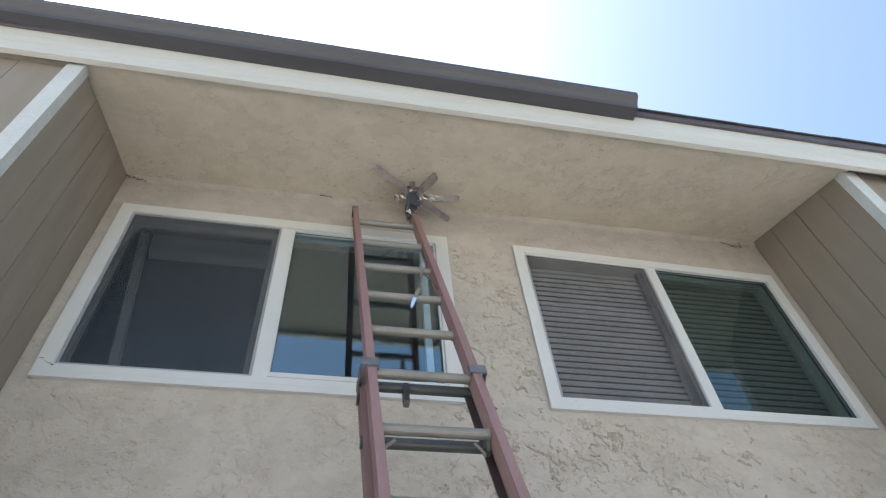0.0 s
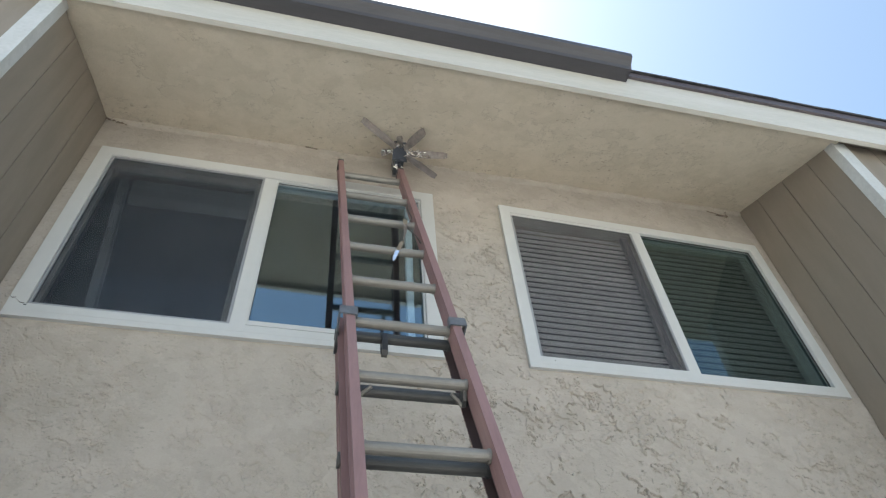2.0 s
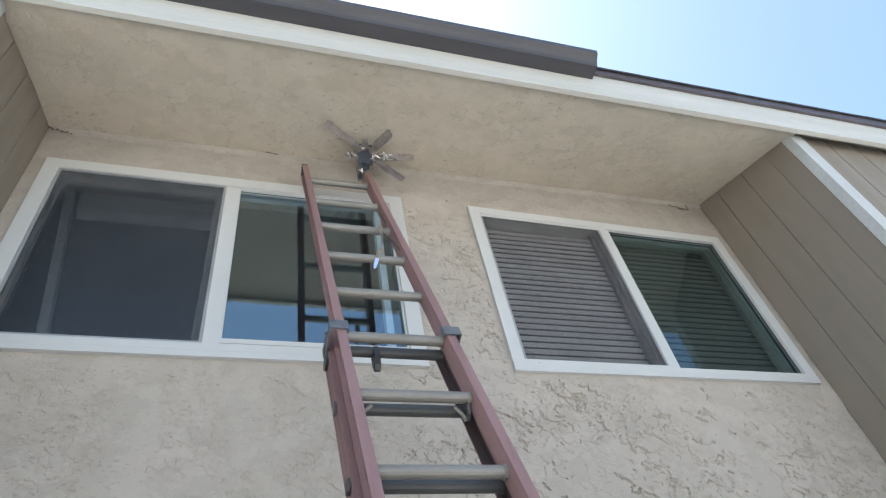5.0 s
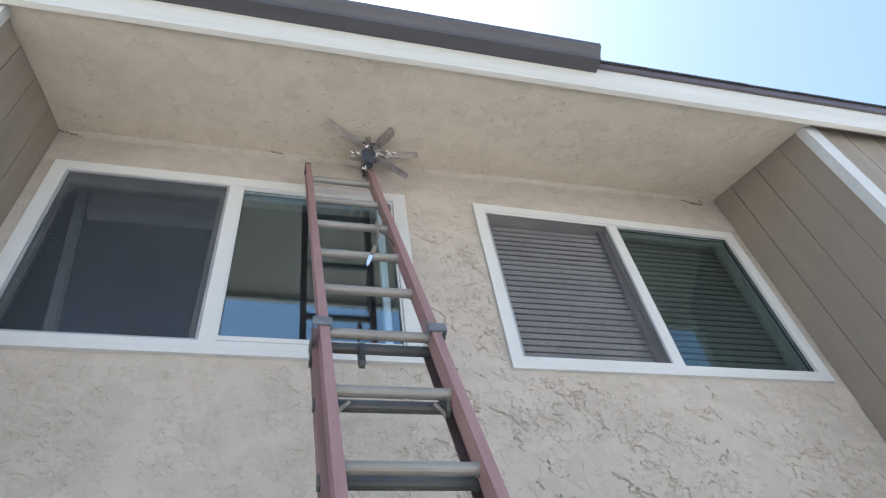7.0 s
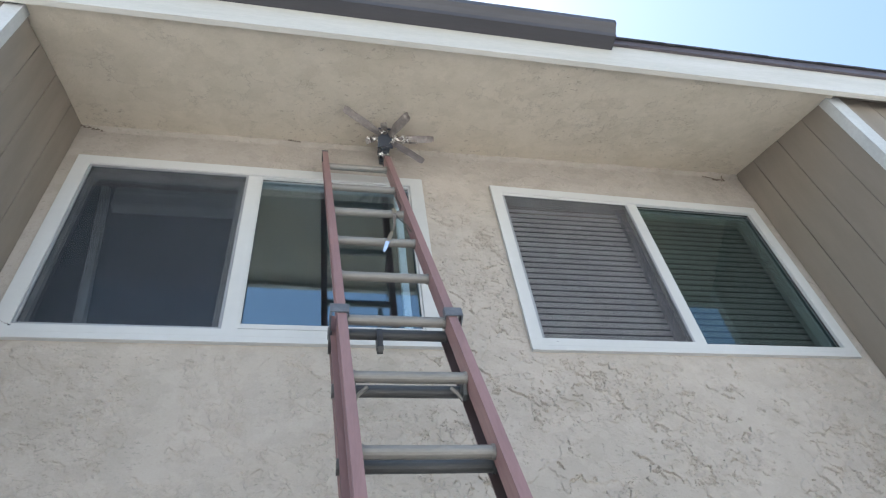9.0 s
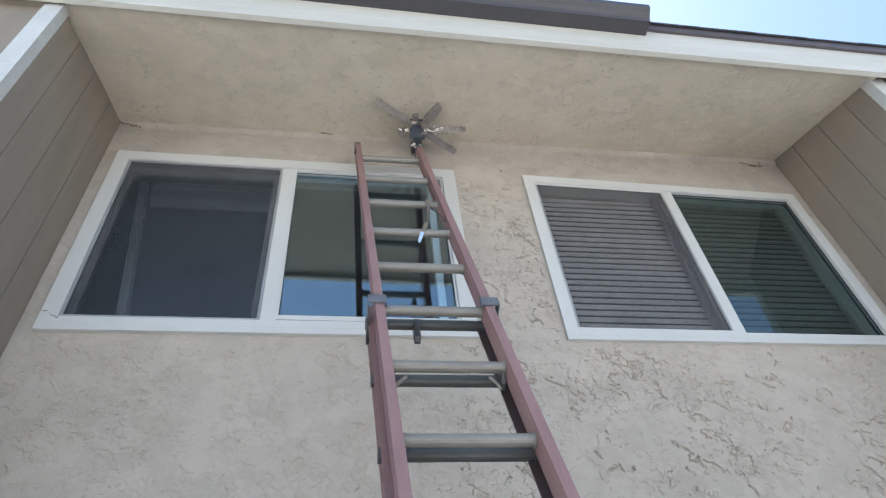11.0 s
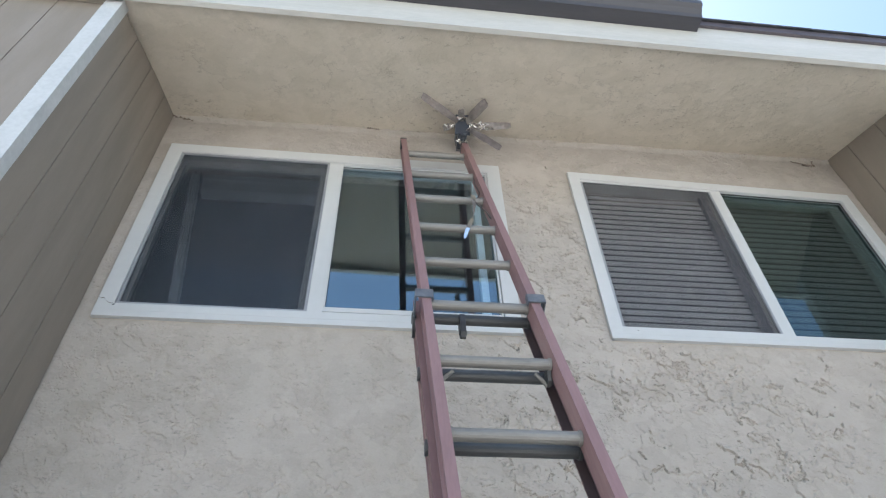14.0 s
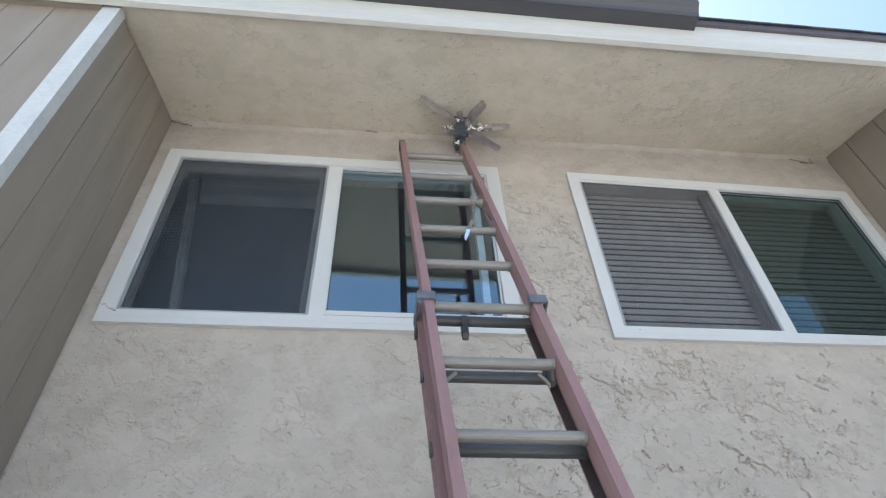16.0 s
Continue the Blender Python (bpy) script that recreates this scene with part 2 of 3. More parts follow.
def prism(bm, outline, axis, a, b):
    """A closed outline (pairs) drawn out along an axis from a to b."""
    def put(p, q, d):
        return {"x": (d, p, q), "y": (p, d, q), "z": (p, q, d)}[axis]
    one = [bm.verts.new(put(p, q, a)) for p, q in outline]
    two = [bm.verts.new(put(p, q, b)) for p, q in outline]
    n = len(outline)
    for i in range(n):
        bm.faces.new((one[i], one[(i + 1) % n], two[(i + 1) % n], two[i]))
    bm.faces.new(list(reversed(one)))
    bm.faces.new(two)


def tube(bm, points, r, sides=8):
    """A bent round bar through the points."""
    rings = []
    for i, p in enumerate(points):
        p = Vector(p)
        d = (Vector(points[min(i + 1, len(points) - 1)]) - Vector(points[max(i - 1, 0)])).normalized()
        u = d.cross(Vector((0.3, 0.2, 0.93))).normalized()
        w = d.cross(u)
        rings.append([bm.verts.new(p + r * (math.cos(k * math.tau / sides) * u + math.sin(k * math.tau / sides) * w)) for k in range(sides)])
    for a, b in zip(rings, rings[1:]):
        for k in range(sides):
            bm.faces.new((a[k], a[(k + 1) % sides], b[(k + 1) % sides], b[k]))
    bm.faces.new(list(reversed(rings[0])))
    bm.faces.new(rings[-1])


def part(name, bm, material, parent=None, label="", bevel=0.0, smooth=False):
    if bevel:
        bmesh.ops.bevel(bm, geom=[e for e in bm.edges if len(e.link_faces) == 2 and e.calc_face_angle(0) > 0.5], offset=bevel, segments=2, affect="EDGES", clamp_overlap=True)
    bmesh.ops.recalc_face_normals(bm, faces=bm.faces)
    me = bpy.data.meshes.new(name)
    bm.to_mesh(me)
    bm.free()
    me.materials.append(material)
    if smooth:
        me.polygons.foreach_set("use_smooth", [True] * len(me.polygons))
    ob = new(name, me)
    if parent:
        ob.parent = parent
    return tagged(ob, label)


def boxes(name, material, parent, *dims, bevel=0.0, label=""):
    bm = bmesh.new()
    for d in dims:
        box(bm, *d)
    return part(name, bm, material, parent, label, bevel)


def structure(ob, label, category):
    return tagged(ob, label, category, kind="structure")


# ---- the plan ----
XL, XR = -1.503, 2.357          # side walls of the recess
YR = -0.716                    # the same of the other wing
YF = -0.74                     # front face of the side wings
RISE, RISE_G = 0.021, 0.040      # the eave climbs a little towards -x, the gutter more
SLOPE = 0.415                  # pitch of roof and soffit
ZS = 4.885                     # soffit where it meets the wall
WL = dict(x0=-1.435, x1=0.300, z0=3.385, ztl=4.592, ztr=4.575)
WR = dict(x0=0.682, x1=2.291, z0=3.382, ztl=4.565, ztr=4.515)

def climb(bm, k):
    """Lift the eave towards -x."""
    for v in bm.verts:
        v.co.z += k * (1.2 - v.co.x)
    return bm


# ground
bm = bmesh.new()
box(bm, -150, 150, -150, 150, -0.3, 0.0)
structure(part("ground", bm, M_GROUND), "pale dry concrete ground in front of the house", "ground")

# recessed wall with its two openings
def wall_with_openings(bm, xs, zs, y0, y1, holes):
    for a, b in zip(xs, xs[1:]):
        for c, d in zip(zs, zs[1:]):
            if not any(h[0] <= a and b <= h[1] and h[2] <= c and d <= h[3] for h in holes):
                box(bm, a, b, y0, y1, c, d)


HOLES = [(WL["x0"] + 0.03, WL["x1"] - 0.03, 3.42, 4.55), (WR["x0"] + 0.03, WR["x1"] - 0.03, 3.42, 4.511)]
COAT_FOOT = 2.35
bm = bmesh.new()
xs = [XL - 0.1, HOLES[0][0], HOLES[0][1], HOLES[1][0], HOLES[1][1], XR + 0.1]
wall_with_openings(bm, xs, [COAT_FOOT, 3.42, 4.511, 4.55, 5.1], 0.0225, 0.14, HOLES)
box(bm, XL - 0.1, XR + 0.1, -0.002, 0.14, 0.0, COAT_FOOT)
wall = structure(part("wall_south", bm, M_STUCCO), "beige skip-trowelled stucco wall of the recess with two windows", "wall")


# the trowelled coat itself, with its flats, tears and crumbs as real relief
def lattice(seed, n=256):
    return np.random.RandomState(seed).rand(n, n)


def value_noise(x, y, table):
    n = table.shape[0]
    xi, yi = np.floor(x).astype(int), np.floor(y).astype(int)
    u, v = x - xi, y - yi
    u, v = u * u * u * (u * (6 * u - 15) + 10), v * v * v * (v * (6 * v - 15) + 10)
    a, b = table[xi % n, yi % n], table[(xi + 1) % n, yi % n]
    c, d = table[xi % n, (yi + 1) % n], table[(xi + 1) % n, (yi + 1) % n]
    return a * (1 - u) * (1 - v) + b * u * (1 - v) + c * (1 - u) * v + d * u * v


def fractal(x, y, scale, octaves, rough, seed):
    total, amp, norm = 0.0, 1.0, 0.0
    for k in range(octaves):
        total = total + amp * value_noise(x * scale + 17.3 * k, y * scale + 9.1 * k, lattice(seed + k))
        norm += amp
        amp *= rough
        scale *= 2.03
    return total / norm


def smooth(x, lo, hi):
    t = np.clip((x - lo) / (hi - lo), 0, 1)
    return t * t * (3 - 2 * t)


def trowelled(x, z, depth, floated=0.0):
    """Height of the coat in metres at x, z: smooth flats that break off at short, ragged tears;
    where it is floated the tears give way to small shallow pocks."""
    wx, wz = fractal(x + 12, z + 55, 11.0, 5, 0.62, 151) - 0.5, fractal(x + 70, z + 5, 11.0, 5, 0.62, 171) - 0.5
    x1, z1 = x + 0.050 * wx, z + 0.050 * wz
    p, q = 0.80 * x1 - 0.60 * z1, 0.80 * z1 + 0.60 * x1
    n1 = fractal(p * 0.72 + 40, q * 1.25 + 40, 7.0, 6, 0.58, 11)
    n2 = fractal(p * 0.85 + 10, q * 1.2 + 70, 15.0, 5, 0.58, 31)
    grit = fractal(x + 60, z + 20, 85.0, 2, 0.6, 51)
    ragged = fractal(x + 15, z + 45, 48.0, 3, 0.6, 251) - 0.5
    n1, n2 = n1 + 0.036 * ragged, n2 + 0.042 * ragged
    rough_area = smooth(fractal(x + 30, z + 30, 3.1, 4, 0.55, 71), 0.46, 0.58)
    torn = smooth(fractal(x + 80, z + 10, 9.5, 4, 0.6, 91), 0.482, 0.552)
    torn2 = smooth(fractal(x + 20, z + 90, 12.0, 4, 0.6, 111), 0.495, 0.56) * (0.35 + 0.75 * rough_area)
    flat = smooth(n1, 0.488, 0.508)
    flat2 = smooth(n2, 0.485, 0.512)
    tear = np.exp(-((n1 - 0.486) / 0.0065) ** 2) * torn
    tear2 = np.exp(-((n2 - 0.484) / 0.011) ** 2) * torn2
    pits = smooth(fractal(x + 7, z + 33, 42.0, 3, 0.55, 211), 0.66, 0.74) * rough_area
    h = 0.0064 * flat * (0.2 + 0.8 * torn) + 0.0048 * flat2 * torn2
    h = h - 0.0054 * tear - 0.0040 * tear2 - 0.0040 * pits
    pocks = smooth(fractal(p * 0.8 + 90, q * 1.2 + 15, 26.0, 5, 0.66, 271), 0.49, 0.63) * smooth(fractal(x + 44, z + 66, 5.0, 4, 0.6, 291), 0.44, 0.56)
    h = h * (1.0 - 0.70 * floated) - 0.0044 * pocks * floated
    h = h + 0.0030 * (n1 - 0.5) + (0.0006 + 0.0012 * rough_area) * (grit - 0.5) - 0.001
    return np.clip(depth * h, -0.009, 0.024)


step = 0.0031
gx = np.arange(XL - 0.02, XR + 0.02 + step, step)
gz = np.arange(COAT_FOOT, ZS + 0.05, step)
X, Z = np.meshgrid(gx, gz, indexing="ij")
calm = 1.0 - 0.45 * smooth(Z, 4.35, 4.75)
for w in (WL, WR):
    out = np.maximum(np.maximum(w["x0"] - X, X - w["x1"]), np.maximum(w["z0"] - Z, Z - 4.58))
    calm = calm * (0.35 + 0.65 * smooth(out, 0.0, 0.05))
calm = calm * (0.4 + 0.6 * smooth(np.minimum(X - XL, XR - X), 0.0, 0.06))
# the wall under the first window was floated smoother
H = trowelled(X, Z, calm, 1.0 - smooth(X, -0.05, 0.40))
for w in (WL, WR):
    out = np.maximum(np.maximum(w["x0"] - X, X - w["x1"]), np.maximum(w["z0"] - Z, Z - 4.58))
    H = H + 0.010 * (1.0 - smooth(out, 0.015, 0.16))
# the coat is drawn out into the soffit in an uneven cove
H = H + (0.014 + 0.012 * fractal(X + 5, Z * 0 + 3, 6.0, 4, 0.6, 131)) * smooth(Z, ZS - 0.035, ZS + 0.004)
verts = np.stack([X, 0.010 - H, Z], -1).reshape(-1, 3)
nx, nz = X.shape
I, J = np.meshgrid(np.arange(nx - 1), np.arange(nz - 1), indexing="ij")
cx, cz = gx[I] + step / 2, gz[J] + step / 2
keep = np.ones(I.shape, bool)
for h in HOLES:
    keep &= ~((cx > h[0]) & (cx < h[1]) & (cz > h[2]) & (cz < h[3]))
base_i = (I * nz + J)[keep]
faces = np.stack([base_i, base_i + nz, base_i + nz + 1, base_i + 1], -1)
me = bpy.data.meshes.new("stucco_coat")
me.from_pydata(verts.tolist(), [], faces.tolist())
me.materials.append(M_COAT)
coat = new("stucco_coat", me)
coat.parent = wall

# soffit: a sloped stucco panel under the eave
yf, s_step = -0.774, 0.0055
sx = np.arange(XL - 0.045, XR + 0.045 + s_step, s_step)
sy = np.append(np.arange(0.0, yf, -s_step), yf)
SX, SY = np.meshgrid(sx, sy, indexing="ij")
lump = trowelled(SX + 9.0, SY * 1.1 + 6.0, 0.13)
lump = lump + 0.005 * (fractal(SX + 3, SY + 8, 5.0, 4, 0.5, 231) - 0.5)
lump = lump * smooth(SY - yf, 0.0, 0.04)
SZ = ZS + SY * SLOPE + RISE * (1.2 - SX) * np.minimum(1.0, -SY / 0.774) - lump
n_s, m_s = SX.shape
low = np.stack([SX, SY, SZ], -1).reshape(-1, 3)
high = np.array([(SX[p, q], SY[p, q], SZ[p, q] + 0.034) for p, q in ((0, 0), (n_s - 1, 0), (n_s - 1, m_s - 1), (0, m_s - 1))])
I, J = np.meshgrid(np.arange(n_s - 1), np.arange(m_s - 1), indexing="ij")
base_i = (I * m_s + J).ravel()
faces = np.stack([base_i, base_i + 1, base_i + m_s + 1, base_i + m_s], -1).tolist()
top = n_s * m_s
rim = [[p * m_s for p in range(n_s)], [(n_s - 1) * m_s + q for q in range(m_s)], [p * m_s + m_s - 1 for p in range(n_s - 1, -1, -1)], [q for q in range(m_s - 1, -1, -1)]]
for k, edge in enumerate(rim):
    faces.append(edge + [top + (k + 1) % 4, top + k])
faces.append([top, top + 1, top + 2, top + 3])
me = bpy.data.meshes.new("ceiling")
me.from_pydata(low.tolist() + high.tolist(), [], faces)
me.materials.append(M_SOFFIT)
structure(new("ceiling", me), "sloping beige stucco soffit under the eave", "soffit")

# wings: grooved plywood siding on both sides of the recess
def board(axis, a, b, face, depth, z0, z1):
    bm = bmesh.new()
    if axis == "y":
        box(bm, face, face + depth, a, b, z0, z1)
    else:
        box(bm, a, b, face, face + depth, z0, z1)
    return bm


SKEW = {1: 0.024, -1: 0.032}   # the recess opens a little towards the front


def splay(bm, way, deep):
    for v in bm.verts:
        v.co.x += way * SKEW[way] * min(1.0, max(0.0, -v.co.y / deep))
    return bm


def wing(name, x_side, way, YF, label):
    """way: +1 for the wing that lies towards +x. Its recess face stands at x_side."""
    bm = bmesh.new()
    far = x_side + way * 4.5
    a, b = sorted((x_side + way * 0.0035, far))
    box(bm, a, b, YF + 0.0035, 0.139, 0.0, 4.64)
    a, b = sorted((x_side + way * 0.006, x_side + way * 0.16))
    prism(bm, [(YF + 0.006, 4.58), (0.139, 4.58), (0.139, 4.93), (0.0, 4.93), (YF + 0.006, 4.61)], "x", a, b)
    w = structure(part(name, splay(bm, way, -YF), M_BACKING), label, "wall")
    y = 0.0
    for i, edge in enumerate((-0.162, -0.366, -0.555, YF)):
        d0, d1 = (x_side, x_side + 0.016) if way > 0 else (x_side - 0.016, x_side)
        bm = bmesh.new()
        top0, top1 = ZS + y * SLOPE + 0.02, ZS + edge * SLOPE + 0.02
        prism(bm, [(y - 0.0026, 0.0), (edge + 0.0026, 0.0), (edge + 0.0026, top1), (y - 0.0026, top0)], "x", d0, d1)
        part("siding_board", splay(bm, way, -YF), M_SIDING, w, bevel=0.0015)
        y = edge
    x = x_side + way * (0.082 + SKEW[way])
    while abs(x - far) > 0.1:
        x2 = x + way * 0.203
        a, b = sorted((x + way * 0.0026, x2 - way * 0.0026))
        part("siding_board", board("x", a, b, YF, 0.016, 0.0, 4.64), M_SIDING, w, bevel=0.0015)
        x = x2
    return w


wing("wall_east", XR, 1, YR, "taupe painted wing wall of grooved vertical siding")
wing("wall_west", XL, -1, YF, "taupe painted wing wall of grooved vertical siding")
for way, xs_, yw, top in ((1, XR, YR, 4.572), (-1, XL, YF, 4.652)):
    bm = bmesh.new()
    f_ = xs_ + way * (SKEW[1] + 0.080)
    xs_ += way * SKEW[way]
    o = xs_ - way * 0.006
    prism(bm, [(o, yw - 0.022), (f_, yw - 0.022), (f_, yw - 0.001), (xs_ - way * 0.001, yw - 0.001), (xs_ - way * 0.001, yw + 0.034), (o, yw + 0.034)], "z", 0.0, top)
    structure(part("trim_corner", bm, M_TRIM, None, "", 0.002), "white painted wooden corner board of the wing", "trim")
# narrow boards that close the eave over the wings
for a, b, yw, zb in ((2.465, 6.85, YR, 4.640), (-5.95, -1.612, YF, 4.552)):
    bm = bmesh.new()
    box(bm, a, b, -0.774, yw - 0.001, zb, zb + 0.020)
    structure(part("trim_eave", climb(bm, RISE), M_SIDING), "taupe painted board closing the eave over the wing", "trim")
# eave: fascia, drip edge, gutter, roof
bm = bmesh.new()
box(bm, -6.0, 6.9, -0.802, -0.775, 4.536, 4.80)
structure(part("trim_fascia", climb(bm, RISE), M_FASCIA, None, "", 0.003), "cream painted wooden fascia board along the eave", "fascia")
bm = bmesh.new()
box(bm, -6.0, 1.2, -0.820, -0.804, 4.764, 4.808)
box(bm, 1.2, 6.9, -0.820, -0.804, 4.764, 4.808)
for v in bm.verts:
    if v.co.z < 4.78:
        v.co.z -= 0.010 * max(0.0, v.co.x - 1.2)
structure(part("trim_drip_edge", climb(bm, RISE), M_DRIP, None, "", 0.002), "dark brown metal drip edge over the fascia", "trim")
bm = bmesh.new()
ridge = 3.9
prism(bm, [(-0.815, 4.812), (ridge, 4.812 + (ridge + 0.82) * SLOPE), (8.6, 4.85), (8.6, 4.79), (ridge, 4.78 + (ridge + 0.82) * SLOPE), (-0.79, 4.795)], "x", -6.0, 6.9)
roof = structure(part("roof", climb(bm, RISE), M_SHINGLE), "dark grey asphalt shingle roof with a shallow pitch", "roof")
rs = random.Random(4)
x = -5.99
while x < 6.6:
    w = 0.30
    bm = bmesh.new()
    d, l = rs.uniform(-0.002, 0.002), rs.uniform(-0.0007, 0.0007)
    y0, y1 = -0.832 + d, -0.52
    z0, z1 = 4.809 + l, 4.816 + (y1 + 0.82) * SLOPE
    prism(bm, [(y0, z0 - 0.002), (y1, z1), (y1, z1 + 0.012), (y0, z0 + 0.012)], "x", x + 0.0008, x + w - 0.0008)
    part("shingle", climb(bm, RISE), M_SHINGLE, roof)
    x += w
# gutter: folded sheet with a stepped front, open at the top, closed by an end cap
gx0, gx1 = -6.0, 1.182
profile = [(-0.803, 4.80), (-0.803, 4.712), (-0.878, 4.708), (-0.886, 4.728), (-0.905, 4.748), (-0.926, 4.760), (-0.930, 4.790), (-0.918, 4.792)]
inner = [(-0.917, 4.788), (-0.926, 4.786), (-0.923, 4.763), (-0.903, 4.752), (-0.883, 4.731), (-0.876, 4.711), (-0.806, 4.715), (-0.806, 4.80)]
gut = tagged(new("gutter"), "dark brown painted metal rain gutter fixed to the fascia", "gutter")
bm = bmesh.new()
prism(bm, profile + inner, "x", gx0, gx1)
part("trough", climb(bm, RISE_G), M_GUTTER, gut)
bm = bmesh.new()
prism(bm, profile[:7] + [(-0.930, 4.795), (-0.803, 4.80)][:1], "x", gx1 + 0.0005, gx1 + 0.004)
part("end_cap", climb(bm, RISE_G), M_GUTTER, gut)
for k in range(8):
    part("hanger", climb(board("x", gx1 - 0.35 - k * 0.8, gx1 - 0.325 - k * 0.8, -0.920, 0.113, 4.785, 4.788), RISE_G), M_STEEL, gut)

# rooms behind the windows, and the rest of the house shell
def shell(name, dims, material, label, category):
    return structure(boxes(name, material, None, *dims), label, category)


shell("wall_house", [(-5.9, -5.8, 0.15, 8.4, 0, 4.9), (6.7, 6.8, 0.15, 8.4, 0, 4.9), (-5.9, 6.8, 8.4, 8.5, 0, 4.9)], M_SIDING, "taupe painted outer walls of the house", "wall")
shell("floor", [(-3.2, 4.4, 0.142, 3.6, 2.50, 2.6)], M_CARPET, "dark carpeted floor of the upstairs rooms", "floor")
shell("ceiling_room", [(-3.2, 4.4, 0.142, 3.6, 4.98, 5.03)], M_ROOM, "ceiling of the upstairs rooms, coloured dark for indoor dimness", "ceiling")
shell("wall_room", [(-3.3, -3.2, 0.142, 3.6, 2.6, 4.98), (0.46, 0.54, 0.142, 3.6, 2.6, 4.98), (4.4, 4.5, 0.142, 3.6, 2.6, 4.98), (-3.3, 4.5, 3.6, 3.7, 2.6, 4.98)], M_ROOM, "inner walls of the upstairs rooms, coloured dark for indoor dimness", "wall")

# ---- windows ----
def window(name, w, xm0, xm1, flange, deep, gy, tilt, label):
    """A white vinyl slider: a flat flange on the stucco, a stepped frame, a meeting post, an insect screen on one side and
    fixed glass on the other. Heads lean a little, as they were fitted."""
    root = structure(new(name), label, "window")
    x0, x1, z0, zt = w["x0"], w["x1"], w["z0"], max(w["ztl"], w["ztr"])

    def lean(bm):
        for v in bm.verts:
            top = w["ztl"] + (w["ztr"] - w["ztl"]) * (v.co.x - x0) / (x1 - x0)
            v.co.z = z0 + (v.co.z - z0) * (top - z0) / (zt - z0)
        return bm

    def ring(bm, a, b, c, d, t, y0, y1):
        box(bm, a, b, y0, y1, c, c + t)
        box(bm, a, b, y0, y1, d - t, d)
        box(bm, a, a + t, y0, y1, c + t, d - t)
        box(bm, b - t, b, y0, y1, c + t, d - t)

    def bar(nm, material, parent, dims, bevel=0.002, tag=""):
        bm = bmesh.new()
        box(bm, *dims)
        return part(nm, lean(bm), material, parent, tag, bevel)

    f = flange
    fr = []
    g = f * 0.46
    for nm, dims in (("frame_sill", (x0, x1, -0.0188, 0.012, z0, z0 + g)), ("frame_head", (x0, x1, -0.0188, 0.012, zt - g, zt)),
                     ("frame_jamb", (x0, x0 + f, -0.0190, 0.012, z0 + g, zt - g)), ("frame_jamb", (x1 - f, x1, -0.0190, 0.012, z0 + g, zt - g)),
                     ("frame_lip", (x0 + f, x1 - f, -0.0194, 0.012, z0 + g, z0 + f)), ("frame_lip", (x0 + f, x1 - f, -0.0194, 0.012, zt - f, zt - g))):
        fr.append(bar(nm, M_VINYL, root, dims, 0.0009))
    bm = bmesh.new()
    ring(bm, x0 + f - 0.022, x1 - f + 0.022, z0 + f - 0.022, zt - f + 0.022, 0.0255, -0.0176, 0.068)
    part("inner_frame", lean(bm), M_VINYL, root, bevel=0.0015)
    a, b, c, d = x0 + f + 0.004, x1 - f - 0.004, z0 + f + 0.004, zt - f - 0.004
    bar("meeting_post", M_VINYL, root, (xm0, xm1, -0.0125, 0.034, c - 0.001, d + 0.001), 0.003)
    # screen with its thin grey frame
    s0, s1 = a + 0.001, xm0 - 0.001
    bm = bmesh.new()
    ring(bm, s0, s1, c, d, 0.011, deep - 0.008, deep + 0.004)
    scr = part("screen_frame", lean(bm), M_GREY, root, "grey aluminium screen frame", 0.001)
    bm = bmesh.new()
    box(bm, s0 + 0.008, s1 - 0.008, deep - 0.0012, deep - 0.0004, c + 0.008, d - 0.008)
    part("insect_screen", lean(bm), M_SCREEN if name == "window_1" else M_SCREEN_G, scr, "dark woven insect screen")
    # fixed glass
    bm = bmesh.new()
    box(bm, xm1 - 0.002, b + 0.002, gy, gy + 0.004, c - 0.002, d + 0.002)
    for v in bm.verts:
        v.co.y += tilt * (v.co.z - (c + d) / 2)
    pane = part("pane", lean(bm), M_GLASS if name == "window_1" else M_GLASS_G, root, "clear glass pane that mirrors the sky")
    pane.visible_shadow = False
    bm = bmesh.new()
    ring(bm, xm1 - 0.001, b + 0.003, c - 0.003, d + 0.003, 0.0075, gy - 0.0115, gy - 0.0055)
    part("gasket", lean(bm), M_BLACK, root, "black rubber gasket")
    return root, (a, b, c, d), bar, ring, lean


w1, (a, b, c, d), bar, ring, lean = window("window_1", WL, -0.603, -0.540, 0.066, -0.006, 0.016, 0.0062, "white vinyl sliding window with a dark insect screen")
# fixed side has a slim sash bead
bm = bmesh.new()
ring(bm, -0.541, b - 0.001, c, d, 0.009, -0.009, 0.003)
part("glazing_bead", lean(bm), M_VINYL, w1, bevel=0.002)
bar("sill_bead", M_VINYL, w1, (-0.5395, b - 0.001, -0.0118, 0.003, c + 0.0095, c + 0.034), 0.002)
bar("weep_hole", M_BLACK, w1, (-1.372, -1.362, -0.0205, -0.0185, 3.4415, 3.4455), 0.0, "small black weep hole")
bar("sash_stile", M_SASH, w1, (b - 0.075, b - 0.042, 0.045, 0.085, c, d), 0.002)
# sliding sash behind the insect screen
bm = bmesh.new()
ring(bm, a - 0.026, -0.604, c, d, 0.044, 0.030, 0.058)
sash = part("sash", lean(bm), M_VINYL, w1, "white vinyl sliding sash", 0.002)
bm = bmesh.new()
box(bm, a + 0.040, -0.640, 0.042, 0.046, c + 0.040, d - 0.040)
sash_pane = part("pane", lean(bm), M_GLASS_S, sash, "clear glass pane")
sash_pane.visible_shadow = False
